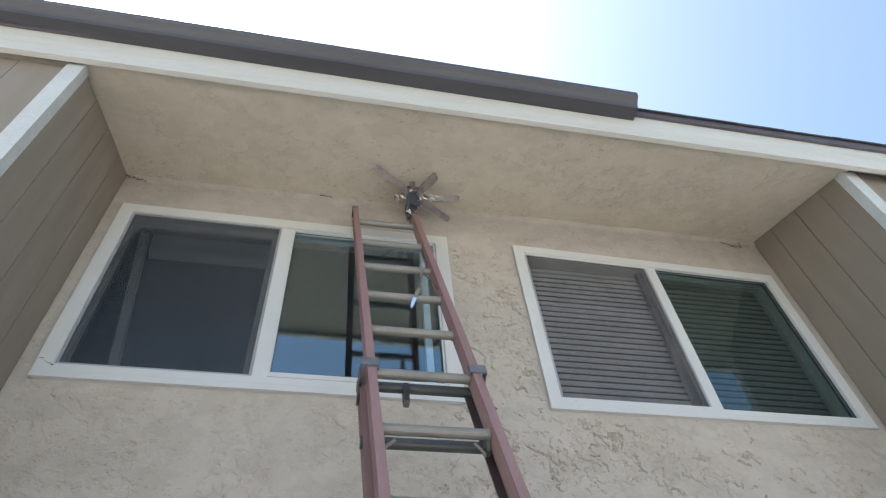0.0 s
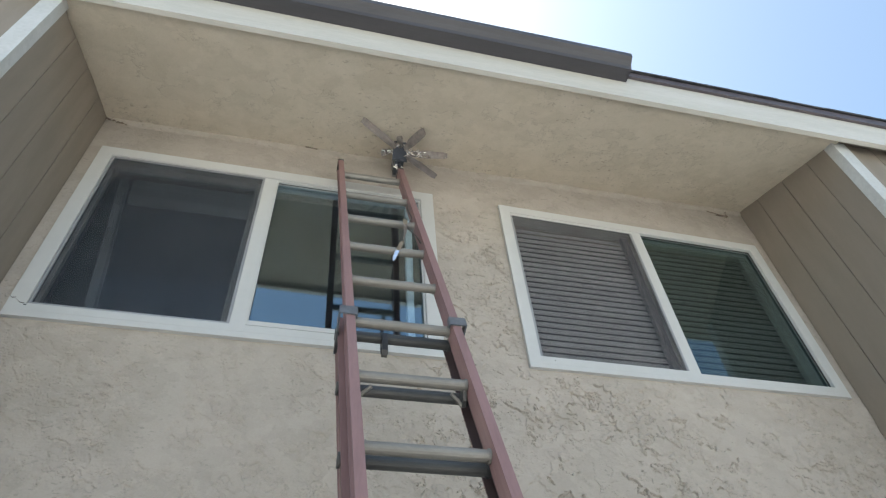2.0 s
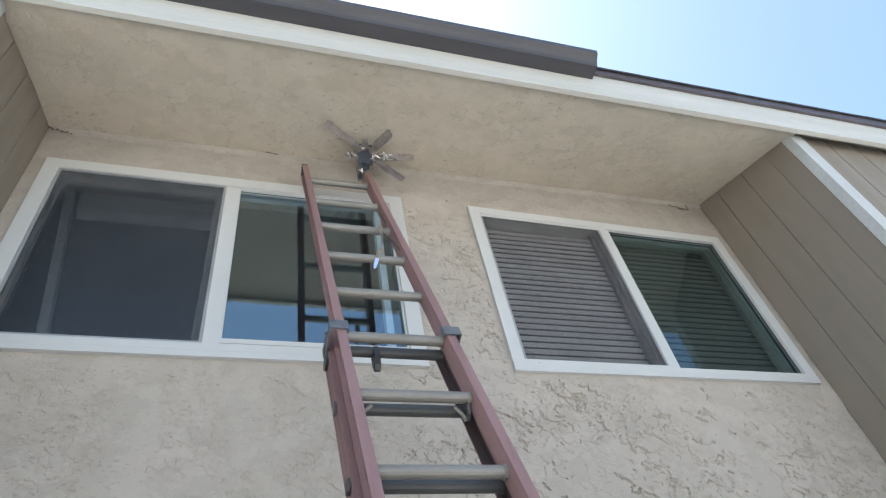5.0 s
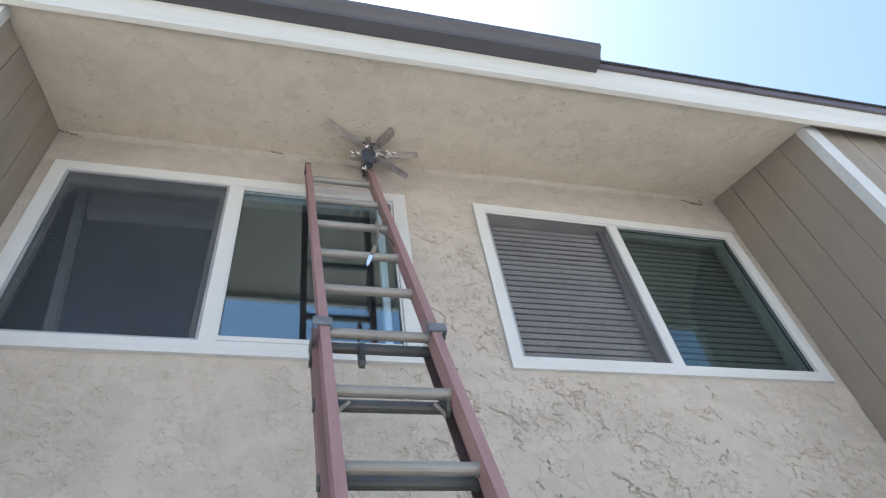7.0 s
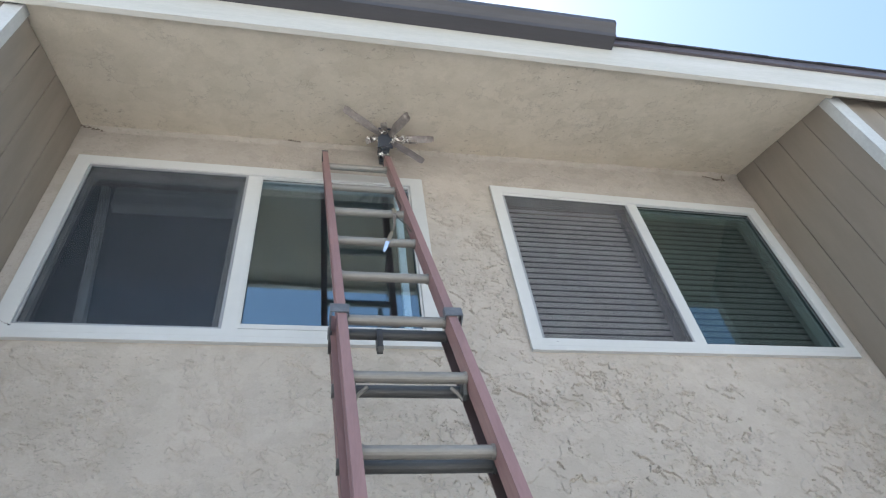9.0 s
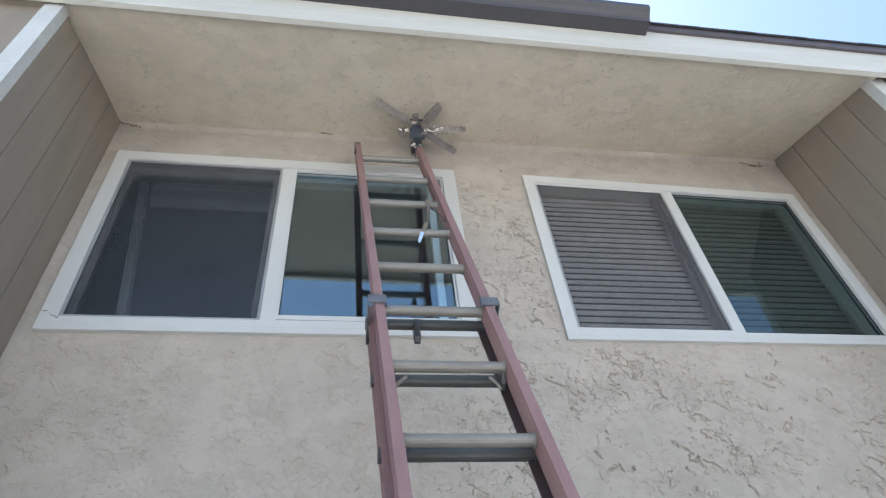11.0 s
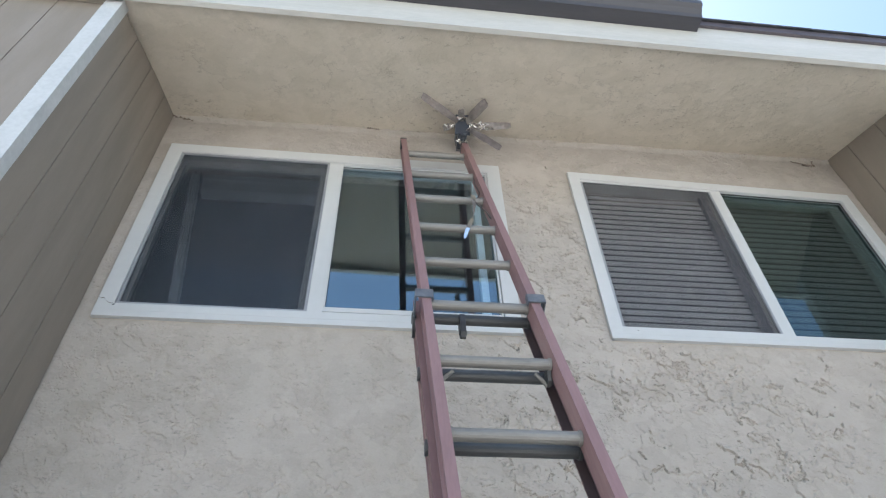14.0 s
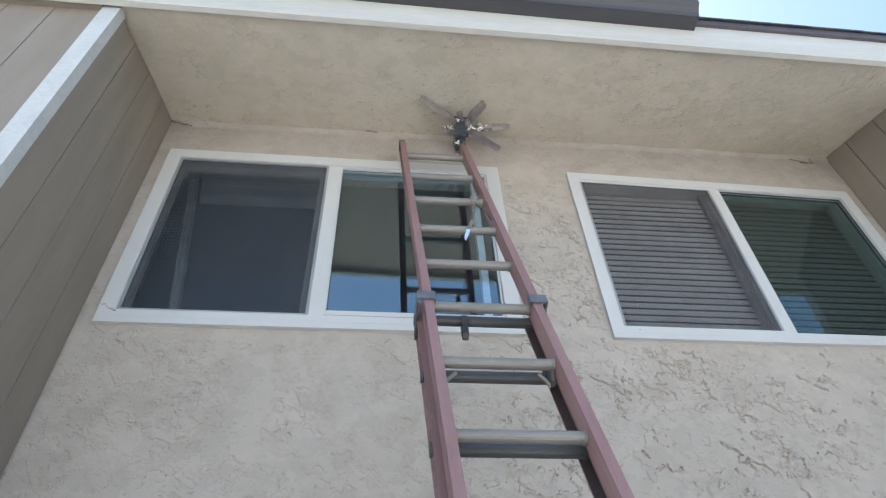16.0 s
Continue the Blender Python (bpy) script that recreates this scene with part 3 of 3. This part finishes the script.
# doorway casing a little way inside the room: one upright and a moulded header
casing = structure(new("door_1"), "pale painted doorway casing inside the dim upstairs room", "door frame")
lean_jamb = board("x", -1.286, -1.246, 0.35, 0.06, 2.601, 4.84)
for v in lean_jamb.verts:
    v.co.x -= 0.13 * (v.co.z - 3.6)
part("jamb", lean_jamb, M_CASING, casing)
bm = bmesh.new()
prism(bm, [(0.352, 4.668), (0.340, 4.676), (0.340, 4.752), (0.330, 4.760), (0.330, 4.785), (0.345, 4.793), (0.345, 4.838), (0.41, 4.840), (0.41, 4.668)], "x", -1.360, -0.640)
part("header", bm, M_CASING, casing)
part("jamb", board("x", -0.639, -0.598, 0.35, 0.06, 2.601, 4.84), M_CASING, casing)

w2, (a, b, c, d), bar, ring, lean = window("window_2", WR, 1.470, 1.526, 0.055, -0.006, 0.012, 0.0, "white vinyl sliding window with closed blinds behind it")
bar("sash_stile", M_GREY, w2, (1.430, 1.468, 0.036, 0.064, c, d), 0.003, "grey stile of the sliding sash")
bar("screen_track", M_VINYL, w2, (a + 0.0005, 1.4695, -0.0155, -0.0105, d - 0.016, d - 0.0005), 0.001)
bar("screen_track", M_VINYL, w2, (a + 0.0005, 1.4695, -0.0155, -0.0105, c + 0.0005, c + 0.011), 0.001)
bar("weep_hole", M_BLACK, w2, (0.800, 0.807, -0.0200, -0.0185, 3.4285, 3.4305), 0.0, "small black weep hole")
bar("sash_stile", M_SASH, w2, (b - 0.076, b - 0.014, 0.022, 0.050, c, d), 0.003)
bar("sash_rail", M_SASH, w2, (1.5265, b - 0.077, 0.022, 0.050, d - 0.050, d - 0.002), 0.003)
# closed horizontal blind
blind = tagged(new("window_blind"), "closed pale grey horizontal blind behind the window", "window blind")
part("head_rail", board("x", 0.735, 2.245, 0.072, 0.027, 4.541, 4.552), M_SLAT, blind)
bm = bmesh.new()
n_seg = 4
outline = []
for k in range(n_seg + 1):
    u = -0.5 + k / n_seg
    outline.append((0.0315 * u, 0.003 * (1 - 4 * u * u)))
outline += [(p, q - 0.0018) for p, q in reversed(outline)]
prism(bm, outline, "x", 0.735, 2.245)
first = part("slat", bm, M_SLAT, blind)
slat_mesh = first.data
pitch = 0.0405
for k in range(27):
    o = first if k == 0 else new("slat", slat_mesh)
    o.parent = blind
    o.matrix_basis = pose(0, 0.085, 4.523 - k * pitch, 86 + rs.uniform(-1.5, 1.5), 0, 0)
part("bottom_rail", board("x", 0.735, 2.245, 0.072, 0.026, 3.422, 3.440), M_SLAT, blind)
for xx in (0.95, 1.86):
    bm = bmesh.new()
    tube(bm, [(xx, 0.0785, 4.54), (xx, 0.0785, 3.441)], 0.0012, 5)
    part("ladder_cord", bm, M_SLAT, blind)

# ---- extension ladder ----
TILT_L = 16.0
lad = tagged(new("extension_ladder"), "extension ladder with terracotta rails and grey rungs leaning on wall", "ladder")
lad.matrix_world = pose(0.03, -0.522, 3.05, -TILT_L, 0, 0)
STEP = 0.3048


def centre(s):
    return -0.048 * s


def half(s):
    return 0.1595 - 0.0072 * s


def rail(bm, side, y0, y1, s0, s1, body, lip, extra=0.0):
    """A pultruded rail: flat towards the rungs, with flanges that stand a little proud on the outer side."""
    t = 0.006
    rings = []
    for s in (s0, s1):
        x = centre(s) + side * (half(s) + extra + (LEFT if side < 0 else RIGHT))
        o = [(x, y0), (x + side * lip, y0), (x + side * lip, y0 + t), (x + side * body, y0 + t + 0.003), (x + side * body, y1 - t - 0.003), (x + side * lip, y1 - t), (x + side * lip, y1), (x, y1)]
        rings.append([bm.verts.new((p, q, s)) for p, q in o])
    a_, b_ = rings
    for k in range(8):
        bm.faces.new((a_[k], a_[(k + 1) % 8], b_[(k + 1) % 8], b_[k]))
    for r_ in rings:
        bm.faces.new((r_[0], r_[1], r_[2], r_[3]))
        bm.faces.new((r_[0], r_[3], r_[4], r_[7]))
        bm.faces.new((r_[7], r_[4], r_[5], r_[6]))


def channel(bm, side, y0, y1, s0, s1, deep, extra):
    """A C-shaped rail with its flanges turned towards the rungs."""
    t = 0.005
    rings = []
    for s in (s0, s1):
        x = centre(s) + side * (half(s) + extra + RIGHT)
        w = x + side * deep
        o = [(x, y0), (w, y0), (w, y1), (x, y1), (x, y1 - t), (w - side * t, y1 - t), (w - side * t, y0 + t), (x, y0 + t)]
        rings.append([bm.verts.new((p, q, s)) for p, q in o])
    a_, b_ = rings
    for k in range(8):
        f_ = bm.faces.new((a_[k], a_[(k + 1) % 8], b_[(k + 1) % 8], b_[k]))
        # the three inner faces take the dark colour that carries the shade
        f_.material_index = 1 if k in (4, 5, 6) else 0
    for r_ in rings:
        bm.faces.new((r_[0], r_[1], r_[6], r_[7]))
        bm.faces.new((r_[1], r_[2], r_[5], r_[6]))
        bm.faces.new((r_[2], r_[3], r_[4], r_[5]))


LEFT, RIGHT = 0.012, -0.006
FLY0, FLY1 = -0.040, 0.024
BAS0, BAS1 = 0.040, 0.112
for side in (-1, 1):
    bm = bmesh.new()
    rail(bm, side, FLY0, FLY1, -2.02, 1.668, 0.009, 0.029)
    part("rail", bm, M_RAIL, lad, "terracotta fibreglass rail", 0.0012)
    bm = bmesh.new()
    if side < 0:
        rail(bm, side, BAS0, BAS1, -3.10, 0.095, 0.047, 0.050, -0.004)
    else:
        channel(bm, side, BAS0, BAS1, -3.10, 0.085, 0.032, 0.011)
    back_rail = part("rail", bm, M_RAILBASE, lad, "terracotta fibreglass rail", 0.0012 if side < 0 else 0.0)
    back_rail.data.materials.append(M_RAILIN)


def rung_outline(r):
    o = []
    for k in range(16):
        an = k * math.tau / 16
        p, q = r * math.cos(an), r * math.sin(an)
        o.append((p, min(q, r * 0.80)))
    return o


def rung(s, y, extra, r, wide, material, tag, shift=0.0):
    bm = bmesh.new()
    c_, h_ = centre(s) + (RIGHT - LEFT) / 2 + shift, half(s) + extra + (LEFT + RIGHT) / 2
    prism(bm, [(y + p, s + q) for p, q in rung_outline(r)], "x", c_ - h_ + 0.001, c_ + h_ - 0.001)
    ob = part("rung", bm, material, lad, tag)
    for side in (-1, 1):
        bm = bmesh.new()
        x = c_ + side * h_
        prism(bm, [(y + 1.16 * p, s + 1.16 * q) for p, q in rung_outline(r)], "x", x - side * 0.009, x - side * 0.0005)
        part("collar", bm, material, ob)
        bm = bmesh.new()
        x = c_ + side * (h_ + wide[0 if side < 0 else 1])
        prism(bm, [(y + 1.15 * p, s + 1.15 * q) for p, q in rung_outline(r)], "x", x + side * 0.0005, x + side * 0.008)
        part("rung_end", bm, M_RUNGB, ob)


for k in range(1, 13):
    rung((6 - k) * STEP + 0.005, 0.0, 0.0, 0.0175, (0.008, 0.008), M_RUNG, "dusty grey aluminium rung")
for k in range(6, 16):
    rung((6 - k) * STEP + 0.035, 0.072, 0.009, 0.0185, (0.0475, 0.0185), M_RUNGB, "dark grey aluminium rung", 0.013)

# guide brackets where the front section runs through the back one
for side in (-1, 1):
    s = 0.0
    x = centre(s) + side * (half(s) + (LEFT if side < 0 else RIGHT))
    bm = bmesh.new()
    xa, xb = sorted((x - side * 0.008, x + side * 0.050))
    box(bm, xa, xb, FLY0 - 0.007, FLY0 - 0.002, s - 0.022, s + 0.026)
    xa, xb = sorted((x + side * 0.045, x + side * 0.050))
    box(bm, xa, xb, FLY0 - 0.002, BAS0 + 0.004, s - 0.020, s + 0.020)
    xa, xb = sorted((x - side * 0.010, x - side * 0.006))
    box(bm, xa, xb, FLY0 - 0.002, FLY0 + 0.012, s - 0.022, s + 0.026)
    part("guide_bracket", bm, M_BRACKET, lad, "grey metal guide bracket", 0.0015)
    bm = bmesh.new()
    o = [(0.076 + 0.040 * math.cos(t), -0.012 + 0.034 * math.sin(t)) for t in [k * math.tau / 18 for k in range(18)]]
    xa, xb = sorted((x + side * 0.0405, x + side * 0.0505))
    prism(bm, o, "x", xa, xb)
    part("end_cap", bm, M_BLACK, lad, "black plastic rail end cap", 0.002)

# rung locks with their hooked fingers
for side in (-1, 1):
    s = -STEP
    x = centre(s) + side * (half(s) + (LEFT if side < 0 else RIGHT))
    bm = bmesh.new()
    xa, xb = sorted((x - side * 0.002, x - side * 0.012))
    prism(bm, [(0.004, s - 0.010), (0.030, s + 0.016), (0.052, s + 0.010), (0.060, s - 0.022), (0.046, s - 0.040), (0.026, s - 0.036)], "x", xa, xb)
    part("rung_lock", bm, M_RUNGB, lad, "grey cast rung lock", 0.0012)
    bm = bmesh.new()
    tube(bm, [(x - side * 0.010, 0.050, s - 0.034), (x - side * 0.022, 0.038, s - 0.022), (x - side * 0.046, 0.022, s - 0.010)], 0.0058, 8)
    part("lock_finger", bm, M_RUNG, lad)

# rope pulley loop hanging on the top rung of the back section
bm = bmesh.new()
px_, ps = -0.057, 0.018
prism(bm, [(0.050, ps + 0.020), (0.098, ps + 0.020), (0.102, ps - 0.020), (0.092, ps - 0.066), (0.078, ps - 0.076), (0.062, ps - 0.066), (0.052, ps - 0.020)], "x", px_ - 0.009, px_ + 0.009)
pulley = part("pulley_strap", bm, M_BLACK, lad, "black plastic pulley strap", 0.004)
bm = bmesh.new()
prism(bm, [(0.077 + 0.010 * math.cos(k * math.tau / 12), ps - 0.052 + 0.010 * math.sin(k * math.tau / 12)) for k in range(12)], "x", px_ - 0.0115, px_ + 0.0115)
part("pulley_pin", bm, M_BLACK, pulley)

# moulded caps on the upper ends of the front rails
for side in (-1, 1):
    s = 1.668
    x = centre(s) + side * (half(s) + (LEFT if side < 0 else RIGHT))
    xa, xb = sorted((x - side * 0.0015, x + side * 0.0305))
    bm = bmesh.new()
    ym, yr = (FLY0 + FLY1) / 2, (FLY1 - FLY0) / 2 + 0.0015
    arc = [(ym + yr * math.cos(k * math.pi / 10), s + 0.001 + 0.018 * math.sin(k * math.pi / 10)) for k in range(11)]
    prism(bm, [(ym + yr, s - 0.014)] + arc + [(ym - yr, s - 0.014)], "x", xa, xb)
    part("rail_cap", bm, M_RUNGB, lad, "dull brown rail end cap", 0.002)

# feet
for side in (-1, 1):
    s = -3.10
    x = centre(s) + side * half(s)
    bm = bmesh.new()
    xa, xb = sorted((x - side * 0.006, x + side * 0.036))
    prism(bm, [(0.03, s + 0.09), (0.12, s + 0.09), (0.135, s - 0.028), (0.04, s - 0.056), (0.03, s - 0.056)], "x", xa, xb)
    part("foot", bm, M_BLACK, lad, "black rubber ladder foot", 0.004)

# ---- bird scarer under the soffit ----
HUB = Vector((0.100, -0.140, 4.775))
scarer = tagged(new("bird_scarer"), "black bird scarer with brown-coloured mirrored blades fixed below the soffit", "bird scarer")
bm = bmesh.new()
box(bm, 0.066, 0.130, -0.112, -0.020, 4.712, 4.800)
for v in bm.verts:
    if v.co.z < 4.75:
        v.co.x = 0.098 + (v.co.x - 0.098) * 0.78
part("housing", bm, M_HOUSING, scarer, "dark glossy housing", 0.008)
bm = bmesh.new()
box(bm, 0.088, 0.112, -0.060, -0.022, 4.80, 4.862)
part("bracket", bm, M_STEEL, scarer, "", 0.003)
part("wall_plate", board("x", 0.074, 0.126, -0.0195, 0.019, 4.72, 4.79), M_STEEL, scarer)
bm = bmesh.new()
box(bm, -0.042, 0.042, -0.006, 0.006, -0.056, 0.054)
pl = part("panel", bm, M_PANEL, scarer, "blue-black square panel", 0.006)
pl.matrix_basis = pose(*HUB, 44, 0, 0)


def blade(tip, root, width, curl, material, label, seed):
    """A strip of mirror film from the hub to its tip, slightly bowed and crumpled, with a rounded end."""
    tip, root = Vector(tip), Vector(root)
    rr = random.Random(seed)
    d = (tip - root).normalized()
    toward = Vector((-0.2, -0.72, -0.66))
    side = d.cross(toward).normalized()
    up = side.cross(d).normalized()
    bm = bmesh.new()
    n, rows = 12, []
    for k in range(n + 1):
        u = k / n
        wd = width * (0.62 + 0.38 * min(1, u * 2.5)) * (1.0 if u < 0.93 else 0.72)
        p = root.lerp(tip, u) + up * (curl * math.sin(u * math.pi) + rr.uniform(-1, 1) * 0.0025)
        tw = side * math.cos(0.25 * math.sin(u * 5 + seed)) + up * math.sin(0.25 * math.sin(u * 5 + seed))
        rows.append([bm.verts.new(p + tw * wd * q + up * (0.0015 * e)) for q, e in ((-0.5, 0), (0, 1.5), (0.5, 0), (0.5, 1), (0, 2.5), (-0.5, 1))])
    for r0, r1 in zip(rows, rows[1:]):
        for k in range(6):
            bm.faces.new((r0[k], r0[(k + 1) % 6], r1[(k + 1) % 6], r1[k]))
    bm.faces.new(list(reversed(rows[0])))
    bm.faces.new(rows[-1])
    return part("blade", bm, material, scarer, label)


BL = "mirrored blade coloured brown like the soffit it reflects"
blade((-0.143, -0.335, 4.722), (0.070, -0.160, 4.775), 0.042, 0.006, M_BLADE, BL, 1)
blade((0.2025, -0.324, 4.726), (0.120, -0.160, 4.772), 0.050, 0.004, M_BLADE, BL, 2)
blade((0.369, -0.150, 4.785), (0.140, -0.125, 4.780), 0.042, 0.006, M_BLADE, BL, 3)
blade((0.302, -0.111, 4.612), (0.135, -0.135, 4.740), 0.037, 0.004, M_BLADE_DARK, "dark mirrored blade", 4)
blade((-0.006, -0.100, 4.786), (0.050, -0.120, 4.792), 0.036, 0.006, M_BLADE, BL, 5)
blade((0.075, -0.252, 4.752), (0.094, -0.165, 4.776), 0.034, 0.004, M_BLADE, BL, 6)
# crumpled shreds of foil round the hub
shreds = random.Random(21)
for cx_, cy_, cz_, count, spread in ((0.200, -0.134, 4.768, 26, 0.078), (0.034, -0.125, 4.780, 7, 0.032), (0.088, -0.185, 4.768, 7, 0.022), (0.100, -0.075, 4.704, 6, 0.022), (0.128, -0.165, 4.778, 3, 0.014)):
    for k in range(count):
        p = Vector((cx_ + shreds.uniform(-1, 1) * spread, cy_ + shreds.uniform(-0.25, 0.1) * spread, cz_ + shreds.uniform(-0.35, 0.3) * spread))
        d = Vector((shreds.uniform(-1, 1), shreds.uniform(-0.5, 0.5), shreds.uniform(-0.5, 0.5))).normalized()
        ln = shreds.uniform(0.010, 0.024)
        blade(p + d * ln, p - d * ln, shreds.uniform(0.007, 0.014), 0.003, M_FOIL, "crumpled silver foil strip", 40 + k)

# ---- silver tape and wire tied to the ladder ----
tape = tagged(new("reflective_tape"), "twisted silver reflective tape hanging from a ladder rung", "tape")
def ribbon(points, widths, twists, material, name):
    bm = bmesh.new()
    rows = []
    for p, wd, tw in zip(points, widths, twists):
        p = Vector(p)
        sd = Vector((math.cos(tw), math.sin(tw), 0))
        nm = Vector((-math.sin(tw), math.cos(tw), 0)) * 0.0006
        rows.append([bm.verts.new(p + q) for q in (-sd * wd / 2 - nm, sd * wd / 2 - nm, sd * wd / 2 + nm, -sd * wd / 2 + nm)])
    for r0, r1 in zip(rows, rows[1:]):
        for k in range(4):
            bm.faces.new((r0[k], r0[(k + 1) % 4], r1[(k + 1) % 4], r1[k]))
    bm.faces.new(list(reversed(rows[0])))
    bm.faces.new(rows[-1])
    return part(name, bm, material, tape)


ribbon([(0.082, -0.300, 3.938), (0.084, -0.309, 3.912), (0.083, -0.312, 3.888)], (0.019, 0.020, 0.018), (0.1, 0.1, 0.1), M_TAPE, "tie")
# same silver tape, its dull reflection put in as a brown colour
ribbon([(0.083, -0.312, 3.886), (0.081, -0.318, 3.84), (0.072, -0.338, 3.77), (0.060, -0.366, 3.70)], (0.020, 0.024, 0.022, 0.010), (0.5, 0.9, 1.3, 1.5), M_BLADE, "twisted_length")
ribbon([(0.059, -0.366, 3.698), (0.051, -0.374, 3.668), (0.034, -0.382, 3.615), (0.020, -0.386, 3.560), (0.016, -0.387, 3.542)], (0.010, 0.017, 0.018, 0.013, 0.004), (0.2, 0.0, -0.1, -0.1, -0.1), M_TAPE, "free_end")
bm = bmesh.new()
tube(bm, [(0.118, -0.20, 4.20), (0.112, -0.235, 4.10), (0.128, -0.25, 4.02), (0.105, -0.272, 3.94), (0.088, -0.288, 3.925), (0.100, -0.30, 3.87), (0.128, -0.33, 3.79), (0.140, -0.35, 3.72)], 0.0028, 6)
part("wire", bm, M_WIRE, tape, "thin dark wire", smooth=True)

# ---- marks on the stucco ----
def mark(cx, cz, size, seed, stretch=1.0, rise=0.25, out=0.0):
    rr = random.Random(seed)
    bm = bmesh.new()
    n = 14
    for j in range(6):
        ox, oz = ((j / 2.5 - 1) * size * stretch, rr.uniform(-0.12, 0.12) * size + rise * size * (1 - j / 2.5))
        r = size * rr.uniform(0.16, 0.34)
        rim = [bm.verts.new((cx + ox + stretch * r * rr.uniform(0.6, 1.2) * math.cos(k * math.tau / n), 0.008 - out, cz + oz + 0.30 * r * rr.uniform(0.5, 1.2) * math.sin(k * math.tau / n))) for k in range(n)]
        top = bm.verts.new((cx + ox, -0.003 - out, cz + oz))
        for k in range(n):
            bm.faces.new((rim[k], rim[(k + 1) % n], top))
    part("mud_mark", bm, M_STAIN, wall, "dark dried mud mark")


def crack(name, points, r, parent, label):
    """An open, dirt-filled split: a thin flattened bead of uneven width that follows the points."""
    rr = random.Random(len(points))
    bm = bmesh.new()
    rows = []
    for p in points:
        w_ = r * rr.uniform(0.5, 1.3)
        p = Vector(p)
        rows.append([bm.verts.new(p + Vector(o)) for o in ((-0.4 * w_, 0, w_), (0, -0.002, 0), (0.4 * w_, 0, -w_), (0, 0.004, 0))])
    for r0, r1 in zip(rows, rows[1:]):
        for k in range(4):
            bm.faces.new((r0[k], r0[(k + 1) % 4], r1[(k + 1) % 4], r1[k]))
    bm.faces.new(list(reversed(rows[0])))
    bm.faces.new(rows[-1])
    part(name, bm, M_STAIN, parent, label)


crack("crack", [(2.112, 0.003, 4.852), (2.135, 0.002, 4.842), (2.162, 0.002, 4.838), (2.190, 0.002, 4.828), (2.222, 0.001, 4.824), (2.246, 0.001, 4.818)], 0.0055, wall, "dark crack in the stucco")
crack("crack", [(2.246, 0.000, 4.818), (2.236, 0.000, 4.838), (2.240, 0.000, 4.856), (2.252, 0.000, 4.868)], 0.005, wall, "dark crack in the stucco")
mark(2.205, 4.818, 0.020, 5, 1.6)
crack("caulk_crack", [(-1.434, -0.0195, 3.482), (-1.425, -0.0195, 3.474), (-1.412, -0.0195, 3.478), (-1.400, -0.0195, 3.462), (-1.388, -0.0195, 3.452), (-1.371, -0.0195, 3.450)], 0.0008, w1, "grimy split at the frame corner")
mark(-1.446, 4.850, 0.044, 2, 1.3, 0.35, 0.016)
mark(-0.395, 4.872, 0.027, 3, 1.1, 0.2, 0.018)
